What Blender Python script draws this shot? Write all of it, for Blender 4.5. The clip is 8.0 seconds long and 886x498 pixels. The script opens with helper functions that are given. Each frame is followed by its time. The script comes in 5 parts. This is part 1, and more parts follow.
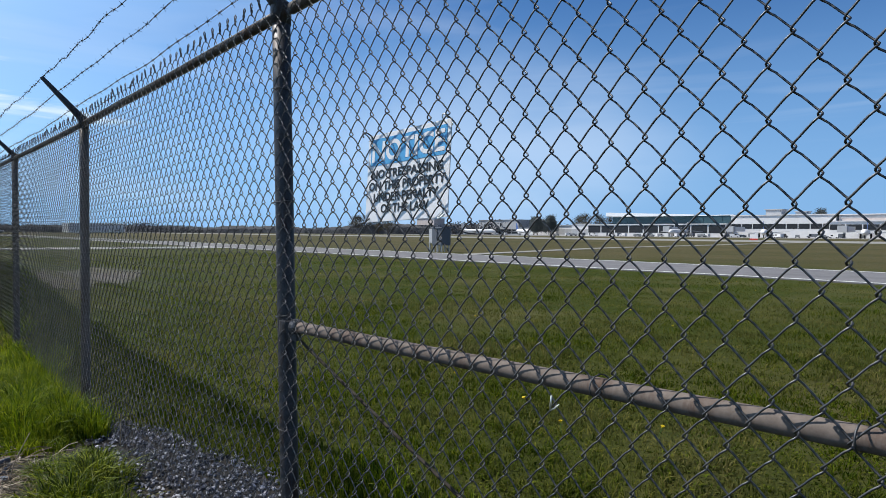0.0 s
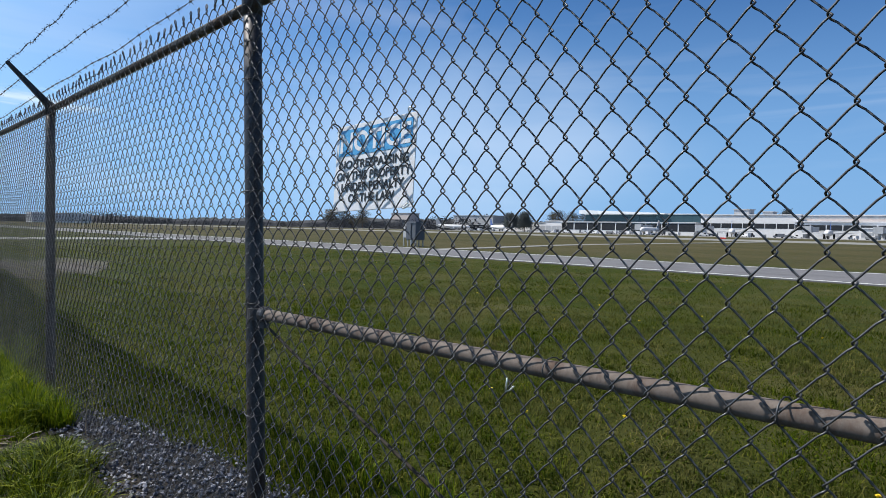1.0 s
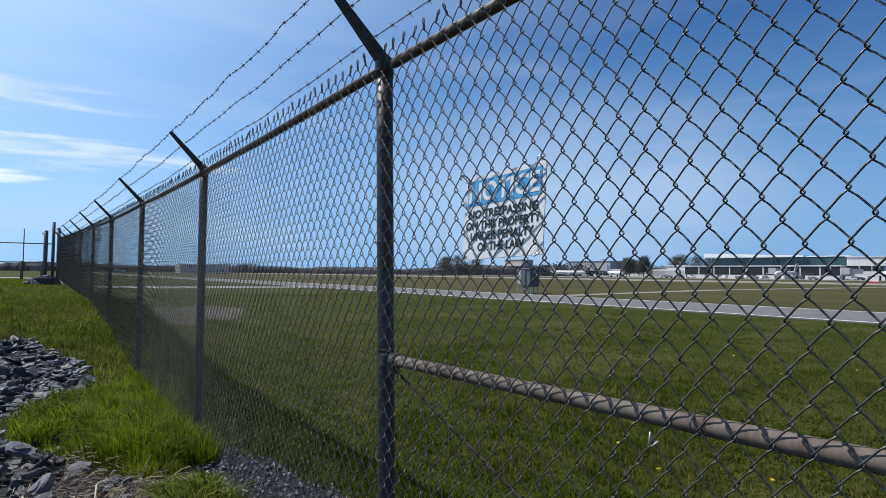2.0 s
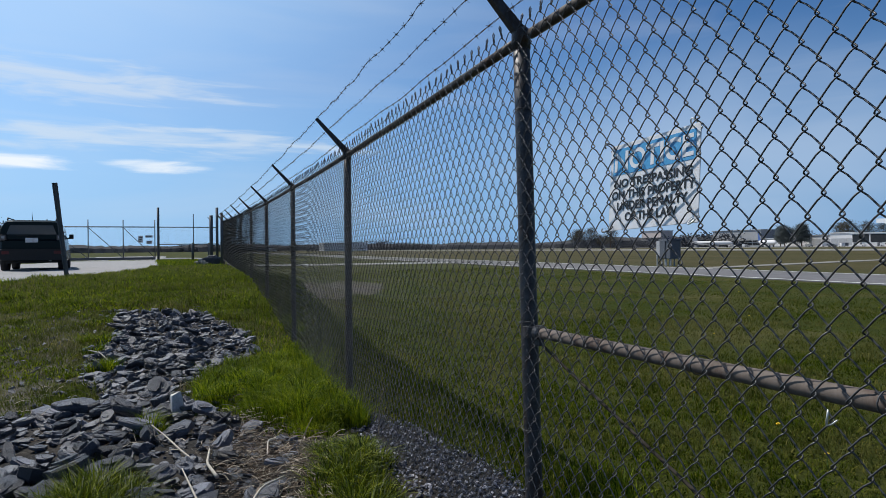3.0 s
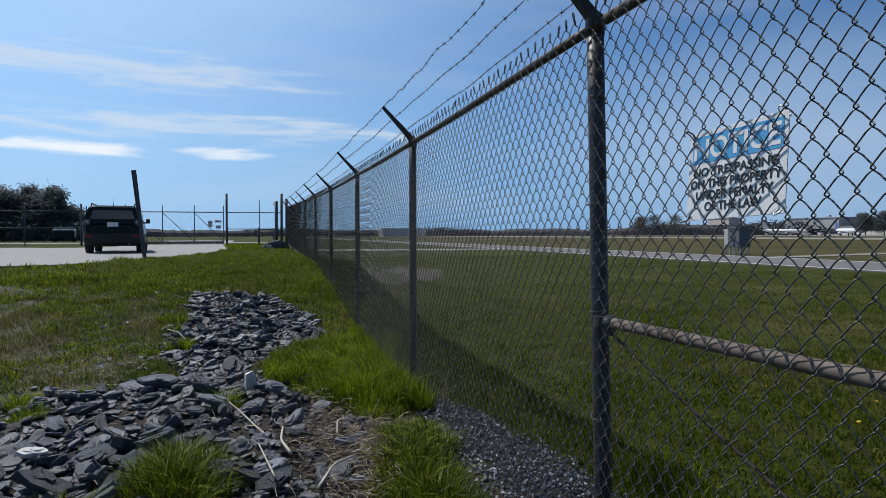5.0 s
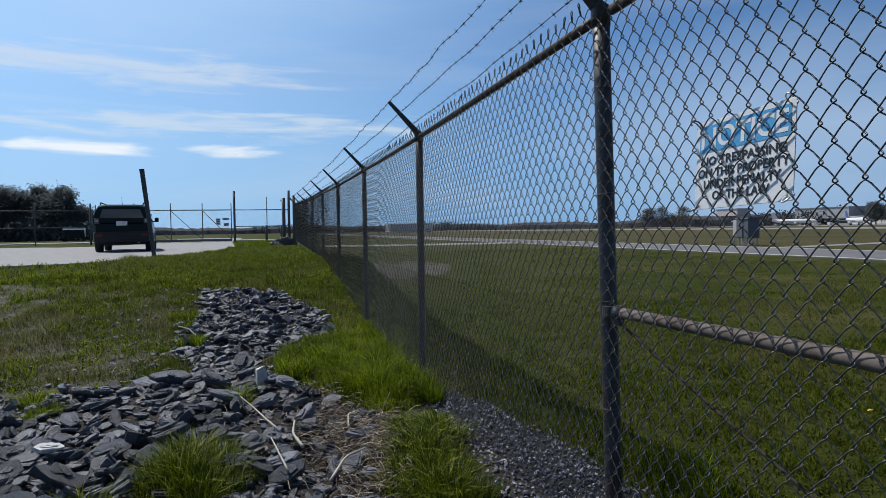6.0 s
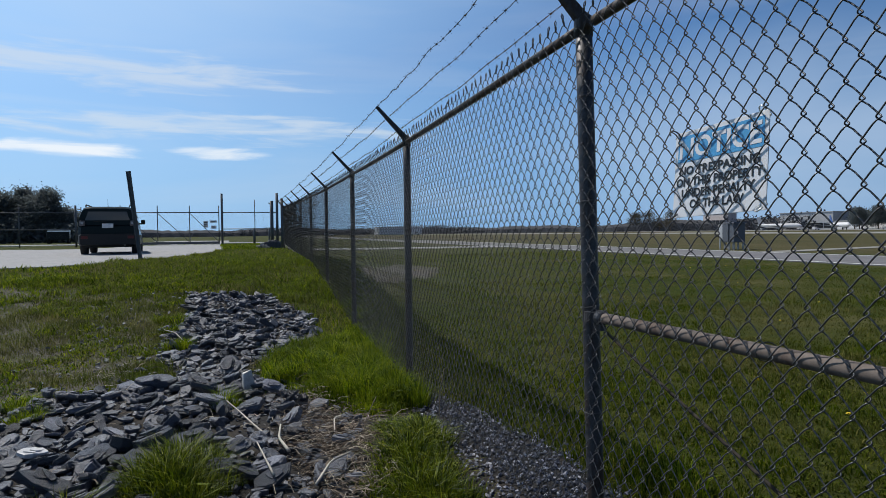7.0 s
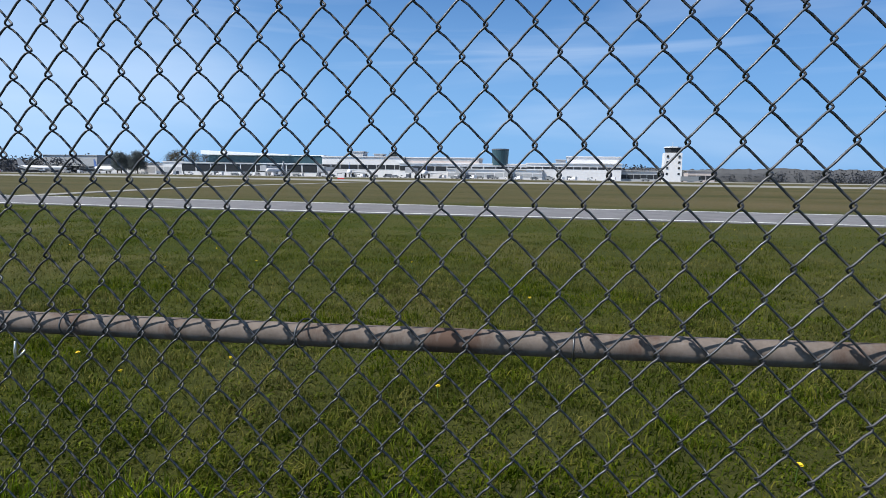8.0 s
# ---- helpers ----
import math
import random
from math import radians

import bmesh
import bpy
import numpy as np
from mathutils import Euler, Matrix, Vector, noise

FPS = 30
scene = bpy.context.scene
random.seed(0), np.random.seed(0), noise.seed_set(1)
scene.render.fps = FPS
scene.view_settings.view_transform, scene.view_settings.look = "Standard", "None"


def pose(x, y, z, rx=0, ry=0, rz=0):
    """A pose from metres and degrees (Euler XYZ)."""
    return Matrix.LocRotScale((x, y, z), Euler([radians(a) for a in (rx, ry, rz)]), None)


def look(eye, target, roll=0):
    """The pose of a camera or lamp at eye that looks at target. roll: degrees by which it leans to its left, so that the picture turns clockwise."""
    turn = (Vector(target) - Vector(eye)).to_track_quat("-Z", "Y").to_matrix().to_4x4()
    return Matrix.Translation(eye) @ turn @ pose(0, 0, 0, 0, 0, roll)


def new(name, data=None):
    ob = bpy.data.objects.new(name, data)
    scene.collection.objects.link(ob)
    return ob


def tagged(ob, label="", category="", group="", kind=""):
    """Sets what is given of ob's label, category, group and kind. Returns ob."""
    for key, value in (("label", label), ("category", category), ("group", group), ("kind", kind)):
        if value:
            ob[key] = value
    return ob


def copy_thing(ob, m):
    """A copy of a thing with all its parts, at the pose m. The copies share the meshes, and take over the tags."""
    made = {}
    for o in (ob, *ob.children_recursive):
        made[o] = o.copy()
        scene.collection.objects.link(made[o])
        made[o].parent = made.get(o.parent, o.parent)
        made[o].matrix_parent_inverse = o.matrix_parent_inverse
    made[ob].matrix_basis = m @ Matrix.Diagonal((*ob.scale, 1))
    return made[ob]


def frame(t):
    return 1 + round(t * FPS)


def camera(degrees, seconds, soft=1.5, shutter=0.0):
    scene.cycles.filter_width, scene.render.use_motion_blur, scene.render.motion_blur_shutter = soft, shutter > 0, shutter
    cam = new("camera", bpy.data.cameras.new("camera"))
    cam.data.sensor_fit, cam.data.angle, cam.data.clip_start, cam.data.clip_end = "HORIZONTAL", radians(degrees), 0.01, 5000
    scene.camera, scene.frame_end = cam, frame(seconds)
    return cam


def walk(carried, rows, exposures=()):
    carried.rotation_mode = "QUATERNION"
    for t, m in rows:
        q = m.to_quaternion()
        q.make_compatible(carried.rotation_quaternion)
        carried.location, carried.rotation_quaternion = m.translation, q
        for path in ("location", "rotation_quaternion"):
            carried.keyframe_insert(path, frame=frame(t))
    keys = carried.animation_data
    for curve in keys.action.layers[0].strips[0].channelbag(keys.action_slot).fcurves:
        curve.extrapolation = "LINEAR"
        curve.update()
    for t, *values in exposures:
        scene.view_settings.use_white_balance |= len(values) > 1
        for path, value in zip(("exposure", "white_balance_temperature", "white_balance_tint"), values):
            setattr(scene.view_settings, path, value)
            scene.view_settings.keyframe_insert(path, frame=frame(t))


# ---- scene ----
cam = camera(71.8, 8.0, soft=0.5)
PATH = [
    (0, (-1.132, -2.07, 1.0), (0.227, -0.603, 0.948), 0.4),
    (0.5, (-1.133, -2.115, 0.991), (0.276, -0.695, 0.956), 0.2),
    (1, (-1.151, -2.131, 0.986), (0.268, -0.723, 0.919), 1.2),
    (1.5, (-1.159, -2.127, 0.989), (0.211, -0.67, 1.004), 0.9),
    (2, (-1.198, -2.113, 0.988), (-0.064, -0.467, 1.068), 0.6),
    (2.2, (-1.188, -2.107, 0.990), (-0.175, -0.383, 0.978), 0.0),
    (3.3, (-1.259, -2.109, 0.98), (-0.536, -0.244, 0.982), -0.4),
    (3.5, (-1.26, -2.107, 0.989), (-0.553, -0.236, 0.985), -0.6),
    (4, (-1.261, -2.11, 0.989), (-0.526, -0.249, 1.006), -1.0),
    (4.5, (-1.265, -2.11, 0.996), (-0.616, -0.219, 0.943), -0.9),
    (4.7, (-1.292, -2.113, 0.995), (-0.709, -0.201, 0.956), -0.1),
    (5.8, (-1.309, -2.128, 0.98), (-0.723, -0.217, 0.901), -0.2),
    (6, (-1.311, -2.131, 0.983), (-0.751, -0.212, 0.919), -0.9),
    (6.5, (-1.317, -2.164, 0.977), (-0.71, -0.263, 0.858), -0.8),
    (7, (-1.304, -2.164, 0.994), (-0.709, -0.255, 0.94), -0.7),
    (7.4, (-1.193, -2.162, 0.985), (-0.184, -0.445, 0.799), -2.2),
    (7.5, (-1.188, -2.169, 0.973), (-0.031, -0.547, 0.8), -2.0),
    (7.6, (-1.154, -2.174, 0.978), (0.105, -0.631, 0.793), -2.5),
    (7.7, (-1.122, -2.213, 0.983), (0.323, -0.842, 0.797), -2.8),
    (7.8, (-1.078, -2.249, 0.98), (0.583, -1.152, 0.788), -2.5),
    (7.9, (-1.035, -2.274, 0.977), (0.808, -1.525, 0.773), -1.1),
    (8, (-1.009, -2.263, 0.968), (0.941, -1.889, 0.732), 0.8),
]
walk(cam, [(t, look(eye, target, roll)) for t, eye, target, roll in PATH],
     exposures=[(0, 0.20), (0.8, 0.20), (1.5, 0.18), (2.2, 0.02), (3.3, -0.21), (7.2, -0.24), (7.4, -0.36), (7.55, -0.34), (7.75, 0.06), (8, 0.36)])

# ---- world, sun, exposure ----
SUN_DIR = Vector((-0.41, 0.60, 1.0)).normalized()          # towards the sun
SUN_ELEV = math.asin(SUN_DIR.z)
SUN_AZ = math.atan2(SUN_DIR.x, SUN_DIR.y)
world = bpy.data.worlds.new("sky")
scene.world = world
world.use_nodes = True
wt = world.node_tree
wt.nodes.clear()


def wnode(kind, **values):
    n = wt.nodes.new(kind)
    for k, v in values.items():
        n.inputs[k].default_value = v
    return n


w_out = wnode("ShaderNodeOutputWorld")
w_bg = wnode("ShaderNodeBackground", Strength=0.062)
w_sky = wnode("ShaderNodeTexSky")
w_sky.sky_type = "NISHITA"
w_sky.sun_disc = False
w_sky.sun_elevation = SUN_ELEV
w_sky.sun_rotation = SUN_AZ
w_sky.air_density, w_sky.dust_density, w_sky.ozone_density = 1.0, 0.9, 3.5
# thin streaks of high cloud, drawn out along the horizon
w_co = wnode("ShaderNodeTexCoord")
w_map = wnode("ShaderNodeMapping", Scale=(1.0, 1.0, 6.0), Rotation=(0.10, 0.05, 0.4))
w_n1 = wnode("ShaderNodeTexNoise", Scale=1.9, Detail=4.0, Roughness=0.50, Distortion=0.5)
w_r1 = wnode("ShaderNodeMapRange")
for k, v in ((1, 0.50), (2, 0.92), (3, 0.0), (4, 0.24)):
    w_r1.inputs[k].default_value = v
w_mix = wt.nodes.new("ShaderNodeMixRGB")
w_mix.inputs[2].default_value = (12.5, 13.6, 15.0, 1)
wt.links.new(w_co.outputs["Generated"], w_map.inputs["Vector"])
wt.links.new(w_map.outputs["Vector"], w_n1.inputs["Vector"])
wt.links.new(w_n1.outputs["Fac"], w_r1.inputs[0])
wt.links.new(w_r1.outputs[0], w_mix.inputs[0])
# the blue of a dry spring sky, paling evenly towards the horizon
w_tint = wt.nodes.new("ShaderNodeMixRGB")
w_tint.blend_type = "MULTIPLY"
w_tint.inputs[0].default_value = 1.0
w_tint.inputs[2].default_value = (0.53, 1.08, 1.62, 1)
w_sep = wt.nodes.new("ShaderNodeSeparateXYZ")
w_low = wt.nodes.new("ShaderNodeMapRange")
w_low.interpolation_type = "SMOOTHSTEP"
for k, v in ((1, -0.02), (2, 0.45), (3, 0.90), (4, 0.0)):
    w_low.inputs[k].default_value = v
w_dot = wt.nodes.new("ShaderNodeVectorMath")
w_dot.operation = "DOT_PRODUCT"
w_dot.inputs[1].default_value = SUN_DIR
w_glow = wt.nodes.new("ShaderNodeMapRange")
w_glow.interpolation_type = "SMOOTHSTEP"
for k, v in ((1, 0.30), (2, 1.0), (3, 0.0), (4, 0.80)):
    w_glow.inputs[k].default_value = v
w_haze = wt.nodes.new("ShaderNodeMath")
w_haze.operation = "MAXIMUM"
wt.links.new(w_co.outputs["Generated"], w_dot.inputs[0])
wt.links.new(w_dot.outputs["Value"], w_glow.inputs[0])
wt.links.new(w_glow.outputs[0], w_haze.inputs[0])
w_pale = wt.nodes.new("ShaderNodeMixRGB")
w_pale.inputs[2].default_value = (5.1, 8.9, 14.0, 1)
wt.links.new(w_co.outputs["Generated"], w_sep.inputs[0])
wt.links.new(w_sep.outputs["Z"], w_low.inputs[0])
wt.links.new(w_sky.outputs[0], w_tint.inputs[1])
wt.links.new(w_low.outputs[0], w_haze.inputs[1])
wt.links.new(w_haze.outputs[0], w_pale.inputs[0])
wt.links.new(w_tint.outputs[0], w_pale.inputs[1])
w_near = wt.nodes.new("ShaderNodeMixRGB")
w_near.blend_type = "ADD"
w_near.inputs[2].default_value = (5.2, 5.9, 6.1, 1)
wt.links.new(w_glow.outputs[0], w_near.inputs[0])
wt.links.new(w_pale.outputs[0], w_near.inputs[1])
# deeper blue on the side away from the sun, paler towards it
w_side = wt.nodes.new("ShaderNodeVectorMath")
w_side.operation = "DOT_PRODUCT"
w_side.inputs[1].default_value = Vector((SUN_DIR.x, SUN_DIR.y, 0)).normalized()
w_deep = wt.nodes.new("ShaderNodeValToRGB")
w_deep.color_ramp.elements.new(0.55)
for e, (p, c) in zip(w_deep.color_ramp.elements, ((0.0, (0.62, 0.72, 0.82)), (0.55, (0.84, 0.88, 0.92)), (1.0, (1.06, 1.09, 1.11)))):
    e.position, e.color = p, (*c, 1)
w_half = wt.nodes.new("ShaderNodeMapRange")
for k, v in ((1, -0.75), (2, 0.95), (3, 0.0), (4, 1.0)):
    w_half.inputs[k].default_value = v
w_away = wt.nodes.new("ShaderNodeMixRGB")
w_away.blend_type = "MULTIPLY"
w_away.inputs[0].default_value = 1.0
wt.links.new(w_co.outputs["Generated"], w_side.inputs[0])
wt.links.new(w_side.outputs["Value"], w_half.inputs[0])
wt.links.new(w_half.outputs[0], w_deep.inputs[0])
wt.links.new(w_near.outputs[0], w_away.inputs[1])
wt.links.new(w_deep.outputs[0], w_away.inputs[2])
wt.links.new(w_away.outputs[0], w_mix.inputs[1])
# brighter flat streaks low over the horizon
w_map2 = wnode("ShaderNodeMapping", Scale=(1.0, 1.0, 16.0), Rotation=(0.03, -0.02, 0.9))
w_n2 = wnode("ShaderNodeTexNoise", Scale=2.3, Detail=4.0, Roughness=0.48, Distortion=0.35)
w_r2 = wnode("ShaderNodeMapRange")
for k, v in ((1, 0.54), (2, 0.86), (3, 0.0), (4, 0.20)):
    w_r2.inputs[k].default_value = v
w_band = wt.nodes.new("ShaderNodeValToRGB")
for e, (p, c) in zip([w_band.color_ramp.elements[0], w_band.color_ramp.elements[1], w_band.color_ramp.elements.new(0.5), w_band.color_ramp.elements.new(0.5)], ((0.06, 0), (0.13, 1), (0.19, 1), (0.30, 0))):
    e.position, e.color = p, (c, c, c, 1)
w_mul = wt.nodes.new("ShaderNodeMath")
w_mul.operation = "MULTIPLY"
w_mix2 = wt.nodes.new("ShaderNodeMixRGB")
w_mix2.inputs[2].default_value = (14.0, 15.0, 16.0, 1)
wt.links.new(w_co.outputs["Generated"], w_map2.inputs["Vector"])
wt.links.new(w_map2.outputs["Vector"], w_n2.inputs["Vector"])
wt.links.new(w_n2.outputs["Fac"], w_r2.inputs[0])
wt.links.new(w_sep.outputs["Z"], w_band.inputs[0])
wt.links.new(w_r2.outputs[0], w_mul.inputs[0])
wt.links.new(w_band.outputs[0], w_mul.inputs[1])
wt.links.new(w_mul.outputs[0], w_mix2.inputs[0])
wt.links.new(w_mix.outputs[0], w_mix2.inputs[1])


def cloud(below, azimuth, elevation, wide, high, colour, amount, seed, ragged=0.9, detail=6.0, stretch=7.0):
    """One bank of cloud in the sky: a long lens round a bearing, frayed by noise."""
    c = Vector((math.sin(radians(azimuth)) * math.cos(radians(elevation)), math.cos(radians(azimuth)) * math.cos(radians(elevation)), math.sin(radians(elevation))))
    across = Vector((math.cos(radians(azimuth)), -math.sin(radians(azimuth)), 0))
    terms = []
    for axis, size in ((across, wide), (Vector((0, 0, 1)), high)):
        d = wt.nodes.new("ShaderNodeVectorMath")
        d.operation = "DOT_PRODUCT"
        d.inputs[1].default_value = axis / radians(size)
        wt.links.new(w_co.outputs["Generated"], d.inputs[0])
        m = wt.nodes.new("ShaderNodeMath")
        m.operation = "SUBTRACT"
        m.inputs[1].default_value = c.dot(axis) / radians(size)
        wt.links.new(d.outputs["Value"], m.inputs[0])
        sq = wt.nodes.new("ShaderNodeMath")
        sq.operation = "POWER"
        sq.inputs[1].default_value = 2.0
        ab = wt.nodes.new("ShaderNodeMath")
        ab.operation = "ABSOLUTE"
        wt.links.new(m.outputs[0], ab.inputs[0])
        wt.links.new(ab.outputs[0], sq.inputs[0])
        terms.append(sq.outputs[0])
    add = wt.nodes.new("ShaderNodeMath")
    wt.links.new(terms[0], add.inputs[0])
    wt.links.new(terms[1], add.inputs[1])
    mp = wnode("ShaderNodeMapping", Scale=(1.0, 1.0, stretch), Location=(seed, 0.3 * seed, 0.0), Rotation=(0.03, 0.02, 0))
    nz = wnode("ShaderNodeTexNoise", Scale=7.0 if detail > 3 else 3.0, Detail=detail, Roughness=0.55, Distortion=0.4)
    wt.links.new(w_co.outputs["Generated"], mp.inputs["Vector"])
    wt.links.new(mp.outputs["Vector"], nz.inputs["Vector"])
    fray = wt.nodes.new("ShaderNodeMath")
    fray.operation = "MULTIPLY_ADD"
    fray.inputs[1].default_value = 4.0 * ragged
    wt.links.new(nz.outputs["Fac"], fray.inputs[0])
    wt.links.new(add.outputs[0], fray.inputs[2])
    edge = wt.nodes.new("ShaderNodeMapRange")
    edge.interpolation_type = "SMOOTHSTEP"
    for k, v in ((1, 1.0 + 1.7 * ragged if detail > 3 else 3.2), (2, 0.15 + 1.5 * ragged if detail > 3 else 0.3), (3, 0.0), (4, amount)):
        edge.inputs[k].default_value = v
    wt.links.new(fray.outputs[0], edge.inputs[0])
    over = wt.nodes.new("ShaderNodeMixRGB")
    over.inputs[2].default_value = (*colour, 1)
    wt.links.new(edge.outputs[0], over.inputs[0])
    wt.links.new(below, over.inputs[1])
    return over.outputs[0]


sky_colour = cloud(w_mix2.outputs[0], 46, 7.0, 15, 7.5, (12.0, 13.6, 16.0), 0.36, 2.0, 0.5, 2.5, 3.0)
sky_colour = cloud(sky_colour, -4, 9.4, 24, 1.7, (13.0, 14.5, 16.0), 0.6, 5.0, 0.9, 4.0, 9.0)
sky_colour = cloud(sky_colour, -12, 13.6, 20, 2.0, (12.5, 14.0, 15.8), 0.6, 9.0, 0.8, 4.0, 8.0)
sky_colour = cloud(sky_colour, -13, 7.1, 8.0, 0.8, (17.5, 18.2, 18.8), 0.85, 1.0, 0.75)
sky_colour = cloud(sky_colour, -1.8, 7.0, 5.6, 0.75, (17.0, 17.8, 18.4), 0.8, 3.0, 0.75)
# a clear sky darkens towards the zenith
w_zen = wt.nodes.new("ShaderNodeMapRange")
w_zen.interpolation_type = "SMOOTHSTEP"
for k, v in ((1, 0.36), (2, 0.75), (3, 1.0), (4, 0.50)):
    w_zen.inputs[k].default_value = v
w_top = wt.nodes.new("ShaderNodeMixRGB")
w_top.blend_type = "MULTIPLY"
w_top.inputs[0].default_value = 1.0
wt.links.new(w_sep.outputs["Z"], w_zen.inputs[0])
wt.links.new(sky_colour, w_top.inputs[1])
wt.links.new(w_zen.outputs[0], w_top.inputs[2])
wt.links.new(w_top.outputs[0], w_bg.inputs["Color"])
wt.links.new(w_bg.outputs[0], w_out.inputs["Surface"])

sun_data = bpy.data.lights.new("sun", "SUN")
sun_data.energy, sun_data.angle, sun_data.color = 5.0, radians(0.53), (1.0, 0.95, 0.87)
sun = new("sun", sun_data)
sun.matrix_world = look((0, 0, 40), Vector((0, 0, 40)) - SUN_DIR)


# ---- materials ----
def material(name, rough=0.8, metal=0.0, spec=0.3):
    m = bpy.data.materials.new(name)
    m.use_nodes = True
    b = m.node_tree.nodes["Principled BSDF"]
    b.inputs["Roughness"].default_value, b.inputs["Metallic"].default_value = rough, metal
    b.inputs["Specular IOR Level"].default_value = spec
    return m, m.node_tree, b


def ramp(nt, fac, stops):
    r = nt.nodes.new("ShaderNodeValToRGB")
    while len(r.color_ramp.elements) < len(stops):
        r.color_ramp.elements.new(0.5)
    for e, (p, c) in zip(r.color_ramp.elements, stops):
        e.position, e.color = p, (*c, 1)
    nt.links.new(fac, r.inputs[0])
    return r.outputs[0]


def noise_tex(nt, scale, detail=5.0, rough=0.6, coords="Object", stretch=(1, 1, 1)):
    c = nt.nodes.new("ShaderNodeTexCoord")
    mp = nt.nodes.new("ShaderNodeMapping")
    mp.inputs["Scale"].default_value = stretch
    n = nt.nodes.new("ShaderNodeTexNoise")
    n.inputs["Scale"].default_value, n.inputs["Detail"].default_value, n.inputs["Roughness"].default_value = scale, detail, rough
    nt.links.new(c.outputs[coords], mp.inputs[0])
    nt.links.new(mp.outputs[0], n.inputs["Vector"])
    return n.outputs["Fac"]


def mix(nt, fac, a, b, kind="MIX"):
    m = nt.nodes.new("ShaderNodeMixRGB")
    m.blend_type = kind
    if isinstance(fac, float):
        m.inputs[0].default_value = fac
    else:
        nt.links.new(fac, m.inputs[0])
    for k, v in ((1, a), (2, b)):
        if isinstance(v, tuple):
            m.inputs[k].default_value = (*v, 1)
        else:
            nt.links.new(v, m.inputs[k])
    return m.outputs[0]


def bump(nt, b, height, strength=0.4, distance=0.01):
    n = nt.nodes.new("ShaderNodeBump")
    n.inputs["Strength"].default_value, n.inputs["Distance"].default_value = strength, distance
    nt.links.new(height, n.inputs["Height"])
    nt.links.new(n.outputs[0], b.inputs["Normal"])


def speckled(name, low, high, scale, rough=0.8, metal=0.0, spec=0.3, big=None, bump_by=0.3, bump_d=0.005, coords="Object", lo=0.35, hi=0.65):
    """Colour between low and high by fine noise, with wide stains of the colour big."""
    m, nt, b = material(name, rough, metal, spec)
    fine = noise_tex(nt, scale, 6, 0.65, coords)
    col = ramp(nt, fine, [(lo, low), (hi, high)])
    if big:
        wide = noise_tex(nt, scale * 0.09, 4, 0.6, coords)
        f = ramp(nt, wide, [(0.45, (0, 0, 0)), (0.68, (1, 1, 1))])
        col = mix(nt, f, col, big)
    nt.links.new(col, b.inputs["Base Color"])
    if bump_by:
        bump(nt, b, fine, bump_by, bump_d)
    return m


def island_varied(name, colours, rough=0.7, spec=0.3, patch=0.35, patch_colours=None, translucent=0.0, mottle=0.0):
    """Each blade or stone takes its own colour of the row; a wide noise shifts the whole."""
    m, nt, b = material(name, rough, 0, spec)
    src = nt.nodes.new("ShaderNodeNewGeometry").outputs["Random Per Island"]
    col = ramp(nt, src, [(i / (len(colours) - 1), c) for i, c in enumerate(colours)])
    if patch_colours:
        wide = noise_tex(nt, patch, 4, 0.6)
        f = ramp(nt, wide, [(0.42, (0, 0, 0)), (0.66, (1, 1, 1))])
        other = ramp(nt, src, [(0.0, patch_colours[0]), (1.0, patch_colours[1])])
        col = mix(nt, f, col, other)
    if mottle:
        spots = noise_tex(nt, mottle, 5, 0.65)
        col = mix(nt, 1.0, col, ramp(nt, spots, [(0.32, (0.50, 0.56, 0.45)), (0.50, (1.0, 1.0, 1.0)), (0.68, (1.55, 1.45, 1.35))]), "MULTIPLY")
    nt.links.new(col, b.inputs["Base Color"])
    if translucent:
        t = nt.nodes.new("ShaderNodeBsdfTranslucent")
        nt.links.new(col, t.inputs["Color"])
        mx = nt.nodes.new("ShaderNodeMixShader")
        mx.inputs[0].default_value = translucent
        nt.links.new(b.outputs[0], mx.inputs[1])
        nt.links.new(t.outputs[0], mx.inputs[2])
        nt.links.new(mx.outputs[0], nt.nodes["Material Output"].inputs["Surface"])
    return m


def plain(name, colour, rough=0.6, metal=0.0, spec=0.4, scale=14.0, vary=0.16):
    d = tuple(max(0.0, c * (1 - vary)) for c in colour)
    u = tuple(min(1.0, c * (1 + vary)) for c in colour)
    return speckled(name, d, u, scale, rough, metal, spec, bump_by=0.08, bump_d=0.002)


def galvanised(name, low, high, rust, rust_from, metal=0.25, spec=0.5):
    m, nt, b = material(name, 0.5, metal, spec)
    fine = noise_tex(nt, 40, 6, 0.7)
    col = ramp(nt, fine, [(0.3, low), (0.7, high)])
    wide = noise_tex(nt, 5.0, 7, 0.75, stretch=(1, 1, 0.35))
    f = ramp(nt, wide, [(rust_from, (0, 0, 0)), (rust_from + 0.12, (1, 1, 1))])
    col = mix(nt, f, col, rust)
    nt.links.new(col, b.inputs["Base Color"])
    rough = ramp(nt, wide, [(0.4, (0.42, 0.42, 0.42) if spec > 0.3 else (0.75, 0.75, 0.75)), (0.7, (0.85, 0.85, 0.85))])
    nt.links.new(rough, b.inputs["Roughness"])
    bump(nt, b, fine, 0.25, 0.002)
    return m


